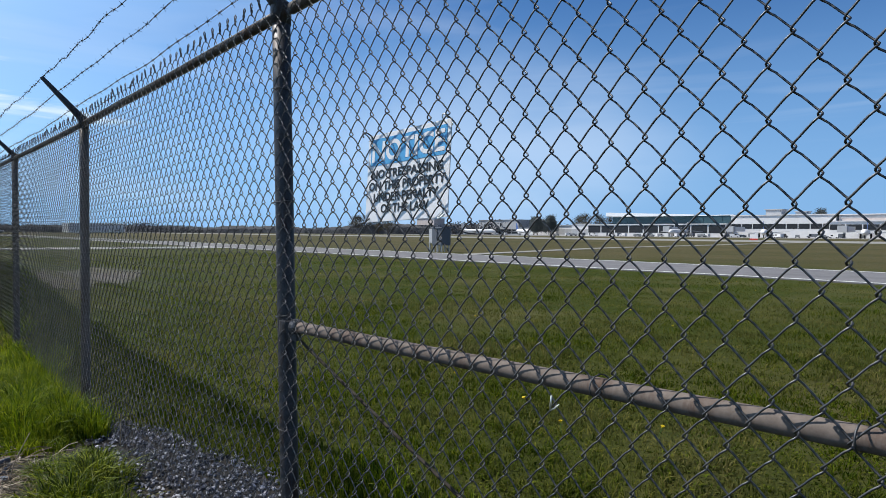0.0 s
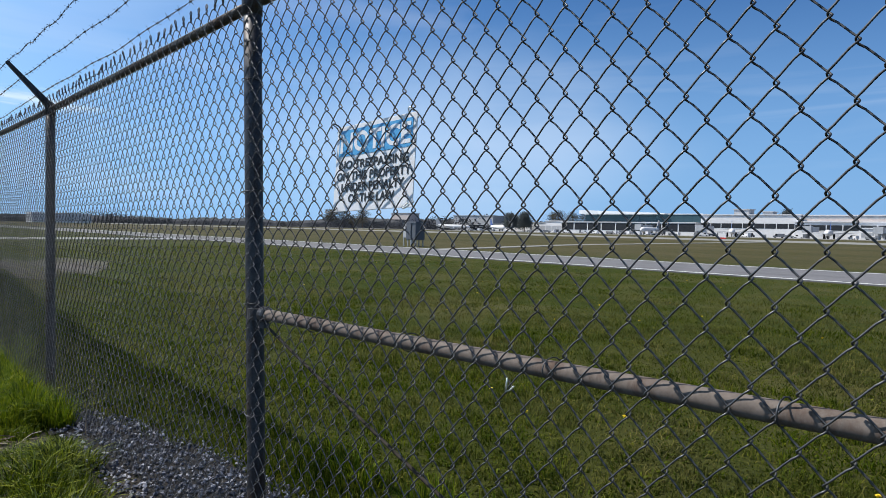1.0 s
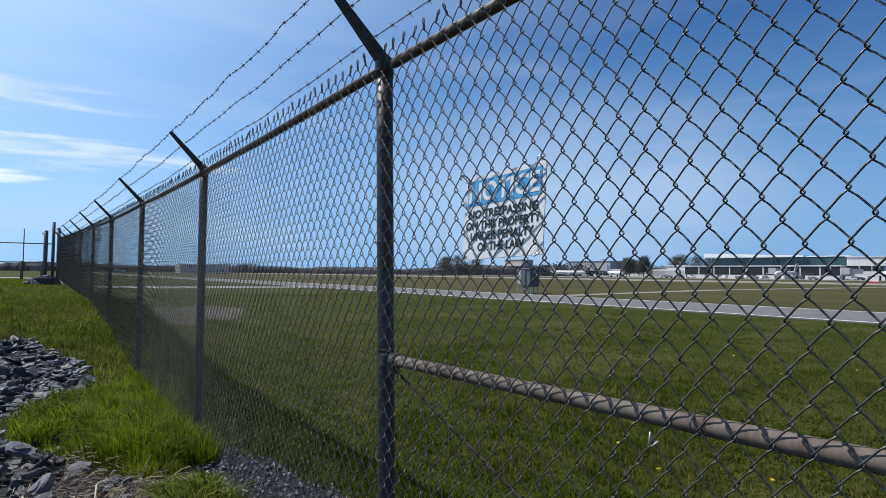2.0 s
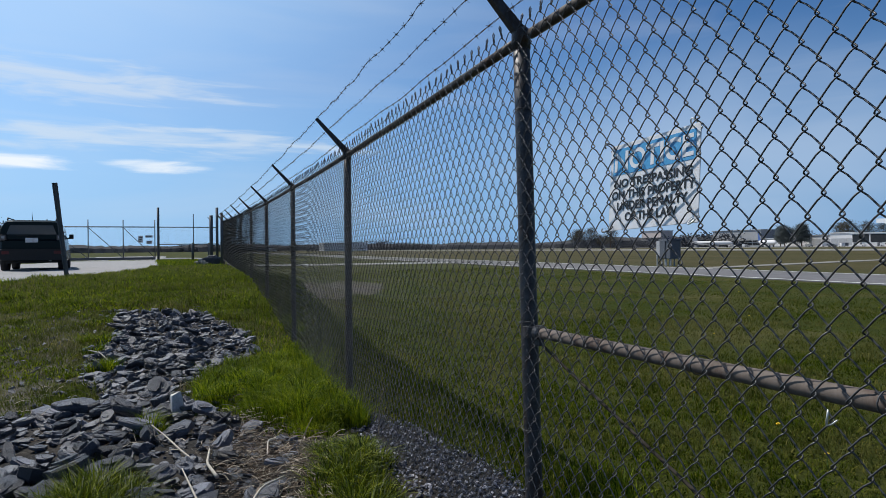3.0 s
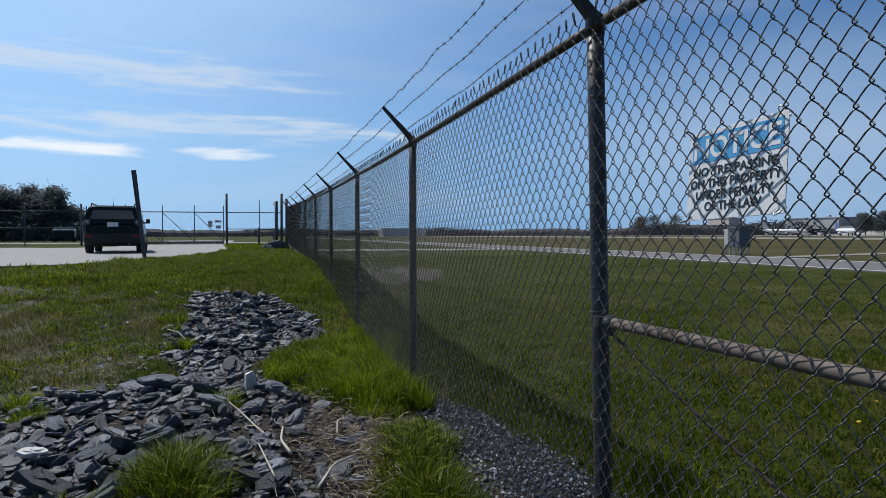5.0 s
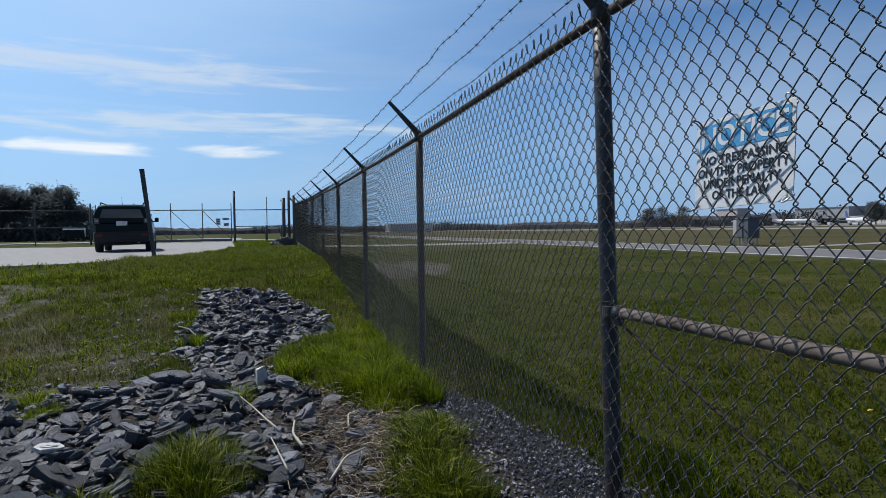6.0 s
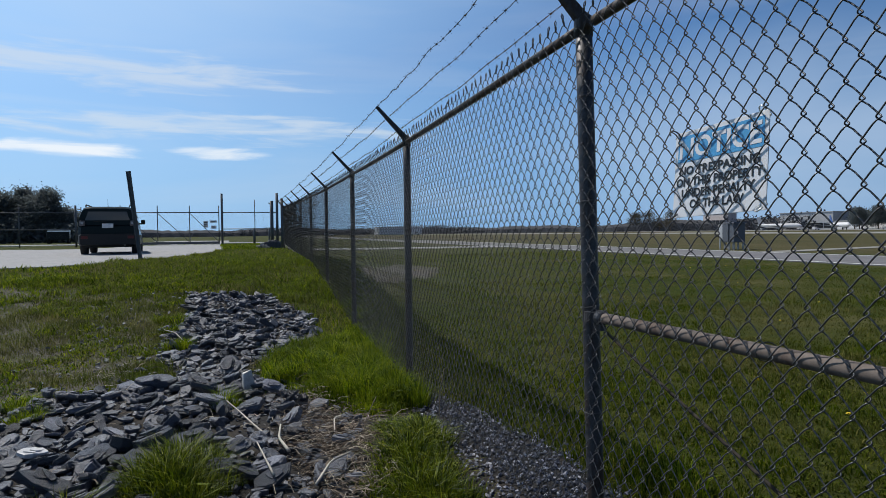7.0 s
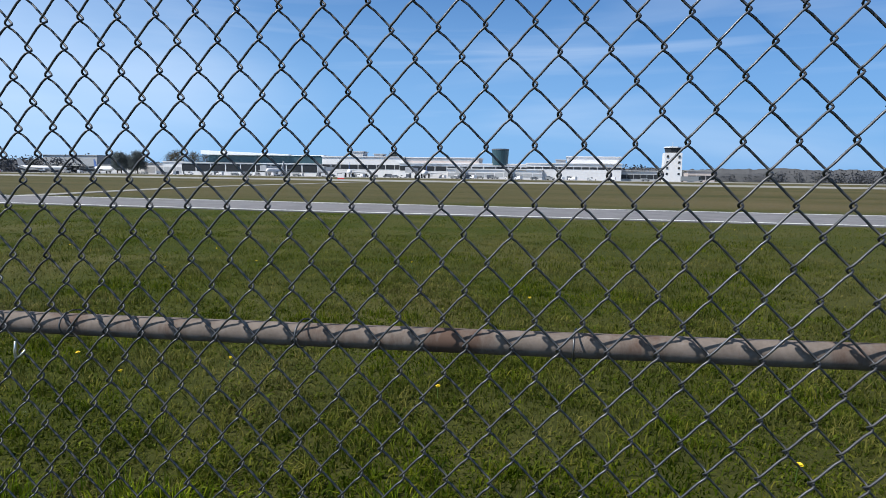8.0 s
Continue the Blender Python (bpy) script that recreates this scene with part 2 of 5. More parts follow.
M_POST = galvanised("weathered galvanised steel", (0.040, 0.040, 0.046), (0.080, 0.081, 0.090), (0.055, 0.035, 0.026), 0.48, 0.45)
M_RAIL = galvanised("rust streaked galvanised pipe", (0.052, 0.045, 0.040), (0.098, 0.084, 0.074), (0.052, 0.028, 0.019), 0.46)
M_MIDRAIL = galvanised("pinkish weathered pipe", (0.105, 0.087, 0.077), (0.175, 0.147, 0.131), (0.085, 0.054, 0.042), 0.50, 0.0, 0.2)
M_WIRE = galvanised("dull fence wire", (0.060, 0.063, 0.070), (0.135, 0.137, 0.145), (0.050, 0.040, 0.032), 0.62, 0.85, 0.5)
M_BARB = galvanised("dark barbed wire", (0.08, 0.08, 0.085), (0.16, 0.16, 0.17), (0.10, 0.06, 0.045), 0.5)
M_TIE = plain("bright aluminium tie wire", (0.8, 0.8, 0.78), 0.35, 0.7)
M_SIGN = plain("white sign plastic", (0.70, 0.72, 0.76), 0.4, 0, 0.5, 30, 0.02)
M_SIGNBLUE = plain("faded blue sign ink", (0.07, 0.32, 0.62), 0.4, 0, 0.5, 30, 0.06)
M_SIGNBLACK = plain("black sign ink", (0.015, 0.015, 0.017), 0.4, 0, 0.5, 30, 0.1)
M_ASPHALT = speckled("pale old asphalt", (0.25, 0.248, 0.255), (0.35, 0.346, 0.35), 30, 0.9, big=(0.23, 0.23, 0.235))
M_TAXI = speckled("grey taxiway asphalt", (0.128, 0.126, 0.134), (0.18, 0.176, 0.186), 12, 0.9, big=(0.115, 0.114, 0.12))
M_PAINT = plain("worn white road paint", (0.72, 0.72, 0.70), 0.8)
M_CONC = speckled("pale concrete", (0.20, 0.195, 0.18), (0.29, 0.28, 0.26), 6, 0.9, big=(0.17, 0.165, 0.15))


def ground_material():
    m, nt, b = material("grassy earth", 0.95, 0, 0.1)
    fine = noise_tex(nt, 26, 8, 0.7)
    green = ramp(nt, fine, [(0.3, (0.012, 0.017, 0.002)), (0.50, (0.034, 0.046, 0.004)), (0.72, (0.074, 0.084, 0.012))])
    dry = ramp(nt, fine, [(0.3, (0.055, 0.053, 0.016)), (0.7, (0.12, 0.108, 0.042))])
    wide = noise_tex(nt, 0.32, 7, 0.62)
    f = ramp(nt, wide, [(0.46, (0, 0, 0)), (0.68, (0.75, 0.75, 0.75))])
    col = mix(nt, f, green, dry)
    broad = noise_tex(nt, 0.018, 4, 0.55)
    f2 = ramp(nt, broad, [(0.42, (0, 0, 0)), (0.62, (0.6, 0.6, 0.6))])
    col = mix(nt, f2, col, (0.060, 0.058, 0.020))
    # the strip beyond the taxiway is drier and mown shorter
    sep = nt.nodes.new("ShaderNodeSeparateXYZ")
    nt.links.new(nt.nodes.new("ShaderNodeTexCoord").outputs["Object"], sep.inputs[0])
    mr = nt.nodes.new("ShaderNodeMapRange")
    for k, v in ((1, 26.0), (2, 30.0), (3, 0.0), (4, 0.75)):
        mr.inputs[k].default_value = v
    nt.links.new(sep.outputs["X"], mr.inputs[0])
    dryer = ramp(nt, noise_tex(nt, 0.09, 6, 0.6, stretch=(1, 0.3, 1)), [(0.35, (0.050, 0.047, 0.019)), (0.52, (0.075, 0.064, 0.031)), (0.68, (0.105, 0.082, 0.046))])
    col = mix(nt, mr.outputs[0], col, dryer)
    nt.links.new(col, b.inputs["Base Color"])
    bump(nt, b, fine, 0.7, 0.05)
    return m


M_GROUND = ground_material()
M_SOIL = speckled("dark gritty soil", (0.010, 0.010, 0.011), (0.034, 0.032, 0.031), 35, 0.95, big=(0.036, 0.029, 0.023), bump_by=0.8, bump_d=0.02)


# ---- mesh helpers ----
class Build:
    """Collects points and faces of one mesh."""

    def __init__(self):
        self.v, self.q, self.t, self.n = [], [], [], 0

    def add(self, v, quads=(), tris=()):
        v = np.asarray(v, float).reshape(-1, 3)
        if len(quads):
            self.q.append(np.asarray(quads, int).reshape(-1, 4) + self.n)
        if len(tris):
            self.t.append(np.asarray(tris, int).reshape(-1, 3) + self.n)
        self.v.append(v)
        self.n += len(v)
        return self

    def mesh(self, name, mat, smooth=False):
        me = bpy.data.meshes.new(name)
        v = np.concatenate(self.v)
        q = np.concatenate(self.q) if self.q else np.zeros((0, 4), int)
        t = np.concatenate(self.t) if self.t else np.zeros((0, 3), int)
        me.vertices.add(len(v))
        me.vertices.foreach_set("co", v.astype(np.float32).ravel())
        me.loops.add(q.size + t.size)
        me.loops.foreach_set("vertex_index", np.r_[q.ravel(), t.ravel()].astype(np.int32))
        me.polygons.add(len(q) + len(t))
        starts = np.r_[np.arange(len(q)) * 4, q.size + np.arange(len(t)) * 3].astype(np.int32)
        me.polygons.foreach_set("loop_start", starts)
        me.polygons.foreach_set("use_smooth", np.full(len(q) + len(t), smooth))
        me.update(calc_edges=True)
        me.validate()
        for m in mat if isinstance(mat, (list, tuple)) else [mat]:
            me.materials.append(m)
        return me

    # shapes
    def box(self, lo, hi, m=None):
        (a, b, c), (d, e, f) = lo, hi
        v = np.array([(x, y, z) for x in (a, d) for y in (b, e) for z in (c, f)], float)
        if m is not None:
            v = v @ np.array(m.to_3x3()).T + np.array(m.translation)
        return self.add(v, [(0, 1, 3, 2), (4, 6, 7, 5), (0, 4, 5, 1), (2, 3, 7, 6), (0, 2, 6, 4), (1, 5, 7, 3)])

    def tube(self, pts, r, sides=8, caps=True):
        p = np.asarray(pts, float)
        d = np.gradient(p, axis=0)
        d /= np.linalg.norm(d, axis=1)[:, None] + 1e-12
        ref = np.array((0, 0, 1.0)) if abs(d[0][2]) < 0.9 else np.array((1.0, 0, 0))
        u = np.cross(d, ref)
        u /= np.linalg.norm(u, axis=1)[:, None] + 1e-12
        w = np.cross(d, u)
        a = np.arange(sides) * 2 * np.pi / sides
        rr = np.broadcast_to(np.asarray(r, float), (len(p),))
        v = p[:, None] + rr[:, None, None] * (np.cos(a)[None, :, None] * u[:, None] + np.sin(a)[None, :, None] * w[:, None])
        i, j = np.meshgrid(np.arange(len(p) - 1), np.arange(sides), indexing="ij")
        k = (j + 1) % sides
        q = np.stack([i * sides + j, i * sides + k, (i + 1) * sides + k, (i + 1) * sides + j], -1).reshape(-1, 4)
        t = []
        if caps:
            last = (len(p) - 1) * sides
            t = [(0, s, s + 1)[::-1] for s in range(1, sides - 1)] + [(last, last + s, last + s + 1) for s in range(1, sides - 1)]
        return self.add(v.reshape(-1, 3), q, t)

    def loft(self, rings, caps=True):
        """Skin over rings with equal counts of points."""
        r = np.asarray(rings, float)
        n, s = r.shape[:2]
        i, j = np.meshgrid(np.arange(n - 1), np.arange(s), indexing="ij")
        k = (j + 1) % s
        q = np.stack([i * s + j, i * s + k, (i + 1) * s + k, (i + 1) * s + j], -1).reshape(-1, 4)
        t = []
        if caps:
            last = (n - 1) * s
            t = [(0, m + 1, m) for m in range(1, s - 1)] + [(last, last + m, last + m + 1) for m in range(1, s - 1)]
        return self.add(r.reshape(-1, 3), q, t)


def empty(name, at=(0, 0, 0)):
    e = new(name)
    e.empty_display_size = 0.1
    e.location = at
    return e


def part(name, build, mat, parent=None, label="", smooth=False, at=None, bevel=0.0):
    """One mesh object, under its thing or part; points are given in the parent's space."""
    ob = new(name, build.mesh(name, mat, smooth))
    if parent:
        ob.parent = parent
    if at is not None:
        ob.matrix_basis = at
    if bevel:
        mod = ob.modifiers.new("edges", "BEVEL")
        mod.width, mod.segments, mod.limit_method = bevel, 2, "ANGLE"
    if label:
        tagged(ob, label)
    return ob


# ---- ground ----
def step(a, b, v):
    u = np.clip((np.asarray(v, float) - a) / (b - a), 0, 1)
    return u * u * (3 - 2 * u)


def ground_z(x, y):
    x, y = np.asarray(x, float), np.asarray(y, float)
    near = -0.35 + 0.70 * step(4, 13, y) * (1 - step(60, 160, y))
    field = -0.35
    z = near + (field - near) * step(0.0, 4.0, x)
    fine = 0.022 * np.sin(1.7 * x + 0.6 * y) * np.sin(1.3 * y - 0.5 * x) + 0.012 * np.sin(4.1 * x + 1.0) * np.sin(3.7 * y)
    swell = 0.10 * np.exp(-((x + 0.85) / 0.4) ** 2 - ((y - 3.7) / 0.9) ** 2) + 0.08 * np.exp(-((x + 0.45) / 0.3) ** 2 - ((y - 1.4) / 0.6) ** 2)
    return z + fine * np.exp(-np.hypot(x, y) / 40.0) * (1 - step(11, 17, x)) + swell


def graded(lo, hi, centre, fine, growth):
    out, p, s = [centre], centre, fine
    while p < hi:
        p += s
        s *= growth
        out.append(min(p, hi))
    p, s = centre, fine
    while p > lo:
        p -= s
        s *= growth
        out.insert(0, max(p, lo))
    return np.array(out)


def ground():
    xs, ys = graded(-2400, 2400, 0.0, 0.12, 1.045), graded(-2400, 2400, 1.0, 0.12, 1.045)
    X, Y = np.meshgrid(xs, ys, indexing="ij")
    v = np.stack([X, Y, ground_z(X, Y)], -1).reshape(-1, 3)
    n, m = len(xs), len(ys)
    i, j = np.meshgrid(np.arange(n - 1), np.arange(m - 1), indexing="ij")
    q = np.stack([i * m + j, (i + 1) * m + j, (i + 1) * m + j + 1, i * m + j + 1], -1).reshape(-1, 4)
    ob = part("ground", Build().add(v, q), M_GROUND, smooth=True)
    return tagged(ob, "rough mown grass and bare earth reaching the horizon", "ground", kind="structure")


ground()


def sheet(name, left, right, steps, mat, lift, label, category, thick=0.05):
    """A paved strip between two edge lines, following the ground, with a real edge."""
    b = Build()
    L, R = np.asarray(left, float), np.asarray(right, float)
    u = np.linspace(0, len(L) - 1, steps)
    l = np.stack([np.interp(u, np.arange(len(L)), L[:, k]) for k in (0, 1)], -1)
    r = np.stack([np.interp(u, np.arange(len(R)), R[:, k]) for k in (0, 1)], -1)
    rows = []
    for f in np.linspace(0, 1, 9):
        p = l + (r - l) * f
        rows.append(np.c_[p, ground_z(p[:, 0], p[:, 1]) + lift])
    rows.insert(0, np.c_[rows[0][:, :2], rows[0][:, 2] - thick])
    rows.append(np.c_[rows[-1][:, :2], rows[-1][:, 2] - thick])
    g = np.array(rows)
    n, m = g.shape[:2]
    i, j = np.meshgrid(np.arange(n - 1), np.arange(m - 1), indexing="ij")
    q = np.stack([i * m + j, i * m + j + 1, (i + 1) * m + j + 1, (i + 1) * m + j], -1).reshape(-1, 4)
    b.add(g.reshape(-1, 3), q)
    return tagged(part(name, b, mat, smooth=False), label, category, kind="structure")


# taxiway beside the field, its edge lines, the runway, a crossing strip and the apron
sheet("taxiway", [(17.1, -400), (19.0, -10), (19.9, 60), (22.1, 400)], [(24.0, -400), (25.8, -10), (26.8, 60), (29.0, 400)], 90, M_TAXI, 0.035, "grey asphalt taxiway beside the grass field", "taxiway")
sheet("edge_line_near", [(17.25, -400), (19.15, -10), (20.05, 60), (22.25, 400)], [(17.4, -400), (19.3, -10), (20.2, 60), (22.4, 400)], 90, M_PAINT, 0.042, "worn white line along the taxiway's edge", "line", 0.004)
sheet("edge_line_far", [(23.4, -400), (25.2, -10), (26.2, 60), (28.4, 400)], [(23.53, -400), (25.33, -10), (26.33, 60), (28.53, 400)], 90, M_PAINT, 0.042, "worn white line along the taxiway's far edge", "line", 0.004)
sheet("crossing_strip", [(26.0, 24.5), (50, 30.0), (128, 36)], [(26.0, 25.8), (50, 31.6), (128, 38)], 20, M_CONC, 0.03, "narrow pale paved strip across the field", "pavement")
sheet("runway", [(128, -900), (128, 900)], [(175, -900), (175, 900)], 60, M_CONC, 0.03, "wide pale runway across the airfield", "runway")
sheet("apron", [(300, -500), (300, 700)], [(420, -500), (420, 700)], 40, M_CONC, 0.03, "pale concrete apron before the terminal", "apron")

# ---- fence ----
BAY = 3.05
TOPS = [1.893, 1.857, 1.822, 1.829, 1.845, 1.89, 1.93, 1.99, 2.06, 2.14]     # post tops, from one bay behind the near post on
FOOT = [float(ground_z(0.0, BAY * (k - 1))) for k in range(len(TOPS))]
HALF, RISE = 0.0378, 0.0464       # half a diamond's width and height
NODE_Y, NODE_Z = -1.2445, 0.6195    # one knot of the weave
PLANE = -0.036                     # the mesh hangs on the near side of the posts


def top_line(y):
    return np.interp(y, [BAY * (k - 1) for k in range(len(TOPS))], TOPS)


def knot(m, j):
    """Place along the fence and height of a knot; the fabric is pulled askew towards the braced bay."""
    pull = 0.034 * (j - 2.4) - 0.020 * np.clip(np.asarray(m, float) + 8, 0, 41)
    lift = 0.08 + 0.008 * (j - 2.5) - 0.012 * (np.clip(m, -40, 12) + 11)
    y = NODE_Y + HALF * (m + pull)
    return y, NODE_Z + RISE * (j + lift) + top_line(y) - top_line(NODE_Y)


def mesh_panel(k, parent):
    """The woven wire of one bay: flattened spirals, hooked into one another, rising wires in front and falling wires behind."""
    near = -1 <= k <= 1
    m0, m1 = int(np.ceil((BAY * k - NODE_Y) / HALF)), int(np.ceil((BAY * (k + 1) - NODE_Y) / HALF))
    low = min(FOOT[k + 1], FOOT[k + 2]) - (0.0 if k < 1 else 0.04)
    j0, j1 = int((low - NODE_Z) / RISE), 27
    rng = np.random.default_rng(50 + k)
    b = Build()
    # one half wave from a knot to the next: share of the way across, share of the way up, depth
    if near:
        wave = np.array([(-0.075, 0.0, 0.0), (-0.060, 0.055, 0.6), (0.015, 0.12, 1.0), (0.24, 0.30, 1.0), (0.5, 0.53, 1.0), (0.76, 0.75, 1.0), (0.985, 0.89, 1.0), (1.055, 0.945, 0.6)])
    else:
        wave = np.array([(-0.03, 0.0, 0.0), (0.5, 0.5, 1.0)])
    for m in range(m0, m1):
        start = j0 + ((j0 + m) % 2)
        pts = []
        for j in range(start, j1):
            away = (j - start) % 2 == 0
            w = wave.copy()
            across = w[:, 0] if away else 1 - w[:, 0]
            pts.append(np.c_[m + across, j + w[:, 1], w[:, 2] * (1 if away else -1)])
        pts.append(np.array([(m + (1.0 if (j1 - start) % 2 else 0.0), j1, 0.0)]))
        p = np.concatenate(pts)
        yy, zz = knot(p[:, 0], p[:, 1])
        f = (yy - BAY * k) / BAY
        wob = 0.002 * np.sin(yy * 3.1 + zz * 2.3) + 0.004 * np.sin(zz * 3.0 + 0.7 * k) * np.sin(np.pi * np.clip(f, 0, 1))
        own = rng.normal(0, 0.0006, 2)
        xx = PLANE + (0.0074 if near else 0.0076) * p[:, 2] + wob
        b.tube(np.c_[xx, yy + own[0] + 0.0015 * np.sin(zz * 4 + yy), zz + own[1] + 0.0015 * np.sin(yy * 5.3 + zz * 1.9)], 0.0020 if near else 0.0024, 6 if near else 3, False)
        # the twisted barb where a wire ends above the rail
        if (j1 + m) % 2 == 0:
            y0, zt = knot(m, j1)
            lean = rng.normal(0, 0.007, 2)
            u = np.linspace(0, 1, 6 if near else 3)
            for s in (0, np.pi):
                b.tube(np.c_[PLANE + 0.003 * np.cos(u * 8 + s) + lean[0] * u, y0 + 0.004 * np.sin(u * 8 + s) + lean[1] * u + (0.006 if s else -0.006) * u**4, zt - 0.004 + 0.048 * u], [0.0029] * (len(u) - 1) + [0.0012], 5 if near else 3, True)
    return part("mesh_panel", b, M_WIRE, parent, "woven chain-link wire with twisted barbs on top", smooth=True)


def fence_post(k, parent):
    y, top, foot = BAY * (k), TOPS[k + 1], FOOT[k + 1]
    lean = 0.038 if k == 0 else 0.004 * ((k * 7) % 5 - 2)
    y += 0.022 if k == 0 else 0.0
    r = 0.034 if k <= 0 else 0.031
    b = Build()
    zs = np.linspace(foot - 0.25, top - 0.03, 8)
    b.tube(np.c_[np.zeros(8), y + lean * (zs - 0.8), zs], r, 20)
    p = part("post", b, M_POST, parent, "galvanised steel pipe post", smooth=True)
    # cast cap that carries the rail and the arm
    c = Build()
    yt = y + lean * (top - 0.8)
    c.tube([(0, yt, top - 0.075), (0, yt, top - 0.02), (0, yt, top + 0.0), (-0.004, yt, top + 0.02)], [r + 0.004, r + 0.005, r + 0.003, r * 0.55], 18)
    part("cap", c, M_POST, p, "cast post cap", smooth=True)
    # tie bands round the post that hold the mesh
    for n, z in enumerate(np.arange(foot + 0.2, top - 0.15, 0.42)):
        t = Build()
        a = np.linspace(0, 2 * np.pi, 15)
        t.tube(np.c_[(r + 0.0045) * np.cos(a) - 0.003, y + lean * (z - 0.8) + (r + 0.0045) * np.sin(a), z + 0.006 * np.sin(a + n)], 0.002, 4, False)
        part("tie_band", t, M_WIRE, p, smooth=True)
    return yt


def arm(k, yt, parent):
    """The raked arm on a post, leaning out over the near side, with slots for three wires."""
    top = TOPS[k + 1]
    a, e = Vector((-0.004, yt, top - 0.01)), Vector((-0.262, yt + 0.008, top + 0.262))
    d = (e - a).normalized()
    side, up = Vector((0, 1, 0)), d.cross(Vector((0, 1, 0)))
    b = Build()
    rings = []
    for f, w, h in ((0, 0.024, 0.022), (0.25, 0.022, 0.019), (0.97, 0.013, 0.012), (1.0, 0.011, 0.009)):
        c = a + (e - a) * f
        prof = ((-1, -1), (1, -1), (1, -0.2), (0.75, 1), (-0.75, 1), (-1, -0.2))
        rings.append([tuple(c + side * (w * s) + up * (h * t)) for s, t in prof])
    b.loft(rings)
    part("barb_arm", b, M_POST, parent, "pressed steel arm leaning outwards")
    return [a + (e - a) * f for f in (0.27, 0.65, 0.985)]


def barbed_strand(points, parent, seed):
    """Two twisted wires between the arms, with a barb each hand's width."""
    rng = np.random.default_rng(seed)
    b = Build()
    for i in range(len(points) - 1):
        p, q = np.array(points[i]), np.array(points[i + 1])
        n = 64 if i < 4 else 20
        u = np.linspace(0, 1, n + 1)
        base = p + (q - p) * u[:, None]
        base[:, 2] -= (0.012 + 0.012 * rng.random()) * 4 * u * (1 - u)
        base[:, 0] += 0.006 * np.sin(u * 9 + seed + i) * np.sin(np.pi * u)
        base[:, 2] += 0.005 * np.sin(u * 23 + seed * 2 + i) * np.sin(np.pi * u)
        # the outer strand has been bent by hand and never pulled straight again
        if seed == 5:
            base[:, 2] += 0.016 * np.interp(u * 24 + 3 * i, np.arange(120), rng.normal(0, 0.55, 120)) * np.sin(np.pi * u) ** 0.5
        for s in (0, np.pi):
            a = u * 75 + s
            b.tube(base + 0.0021 * np.c_[np.cos(a), 0 * a, np.sin(a)], 0.0016, 4 if i < 4 else 3, False)
        for w in np.arange(0.03 + 0.02 * rng.random(), 1, 0.125 / BAY):
            c = np.array([np.interp(w, u, base[:, k]) for k in range(3)])
            turn = rng.random() * 3.1
            ring = np.linspace(0, 4 * np.pi, 9 if i < 4 else 5)
            b.tube(np.c_[c[0] + 0.0045 * np.cos(ring), c[1] - 0.004 + 0.008 * ring / 12.6, c[2] + 0.0045 * np.sin(ring)], 0.0014, 4 if i < 4 else 3, False)
            for s in (0, 1.6, 3.14, 4.7):
                d = np.array((math.cos(turn + s), 0.25 * (-1) ** int(s), math.sin(turn + s)))
                b.tube([c, c + 0.012 * d, c + 0.019 * d], [0.0013, 0.0012, 0.0004], 3, False)
    return part("barbed_wire", b, M_BARB, parent, "slack twisted barbed wire strand", smooth=True)


def rail(y0, z0, y1, z1, r, parent, label, mat, name="top_rail", x=0.0):
    u = np.linspace(0, 1, 13)
    b = Build()
    b.tube(np.c_[np.full(13, x), y0 + (y1 - y0) * u, z0 + (z1 - z0) * u - 0.006 * np.sin(np.pi * u)], r, 20)
    return part(name, b, mat, parent, label, smooth=True)


fence = empty("chain_link_fence", (0, 0, 0))
tagged(fence, "tall weathered chain-link fence topped with three barbed wires", "fence", kind="structure")
arms = {}
for k in range(-1, 9):
    if k + 1 >= len(TOPS):
        break
    yt = fence_post(k, fence)
    arms[k] = arm(k, yt, fence)
    if k < 8:
        mesh_panel(k, fence)
        rail(BAY * k + 0.02, TOPS[k + 1] - 0.035, BAY * (k + 1) - 0.02, TOPS[k + 2] - 0.035, 0.021, fence, "rust streaked top rail pipe", M_RAIL)
for n in range(3):
    barbed_strand([arms[k][n] for k in sorted(arms)], fence, 3 + n)

# the braced bay: middle rail, its collars, and the slanting truss rod
mid_z = 0.651
rail(-0.03, mid_z, -BAY + 0.03, mid_z + 0.062, 0.0210, fence, "weathered brace rail pipe", M_MIDRAIL, "brace_rail")
for y, s in ((-0.012, 1), (-BAY + 0.012, -1)):
    b = Build()
    if s < 0:
        mid_z += 0.062
    b.tube([(0, y - 0.035 * s, mid_z), (0, y - 0.062 * s, mid_z), (0, y - 0.075 * s, mid_z)], [0.029, 0.030, 0.024], 16)
    b.tube([(0, y + 0.0, mid_z - 0.02), (0, y, mid_z + 0.02)], 0.041, 18)
    b.box((-0.012, y - 0.06 * s if s > 0 else y, mid_z - 0.05), (0.012, y if s > 0 else y - 0.06 * s, mid_z - 0.02))
    part("rail_collar", b, M_POST, fence, "clamped rail end collar", smooth=False)
mid_z = 0.651
b = Build()
u = np.linspace(0, 1, 20)
M_ROD = speckled("dull brown rod", (0.028, 0.024, 0.020), (0.065, 0.056, 0.048), 40, 0.9, spec=0.1)
b.tube(np.c_[0.012 + 0 * u, -0.05 - (BAY - 0.1) * u, mid_z - 0.045 - 1.12 * u + 0.12 * u * u], 0.0055, 8)
part("truss_rod", b, M_ROD, fence, "thin rusty truss rod", smooth=True)
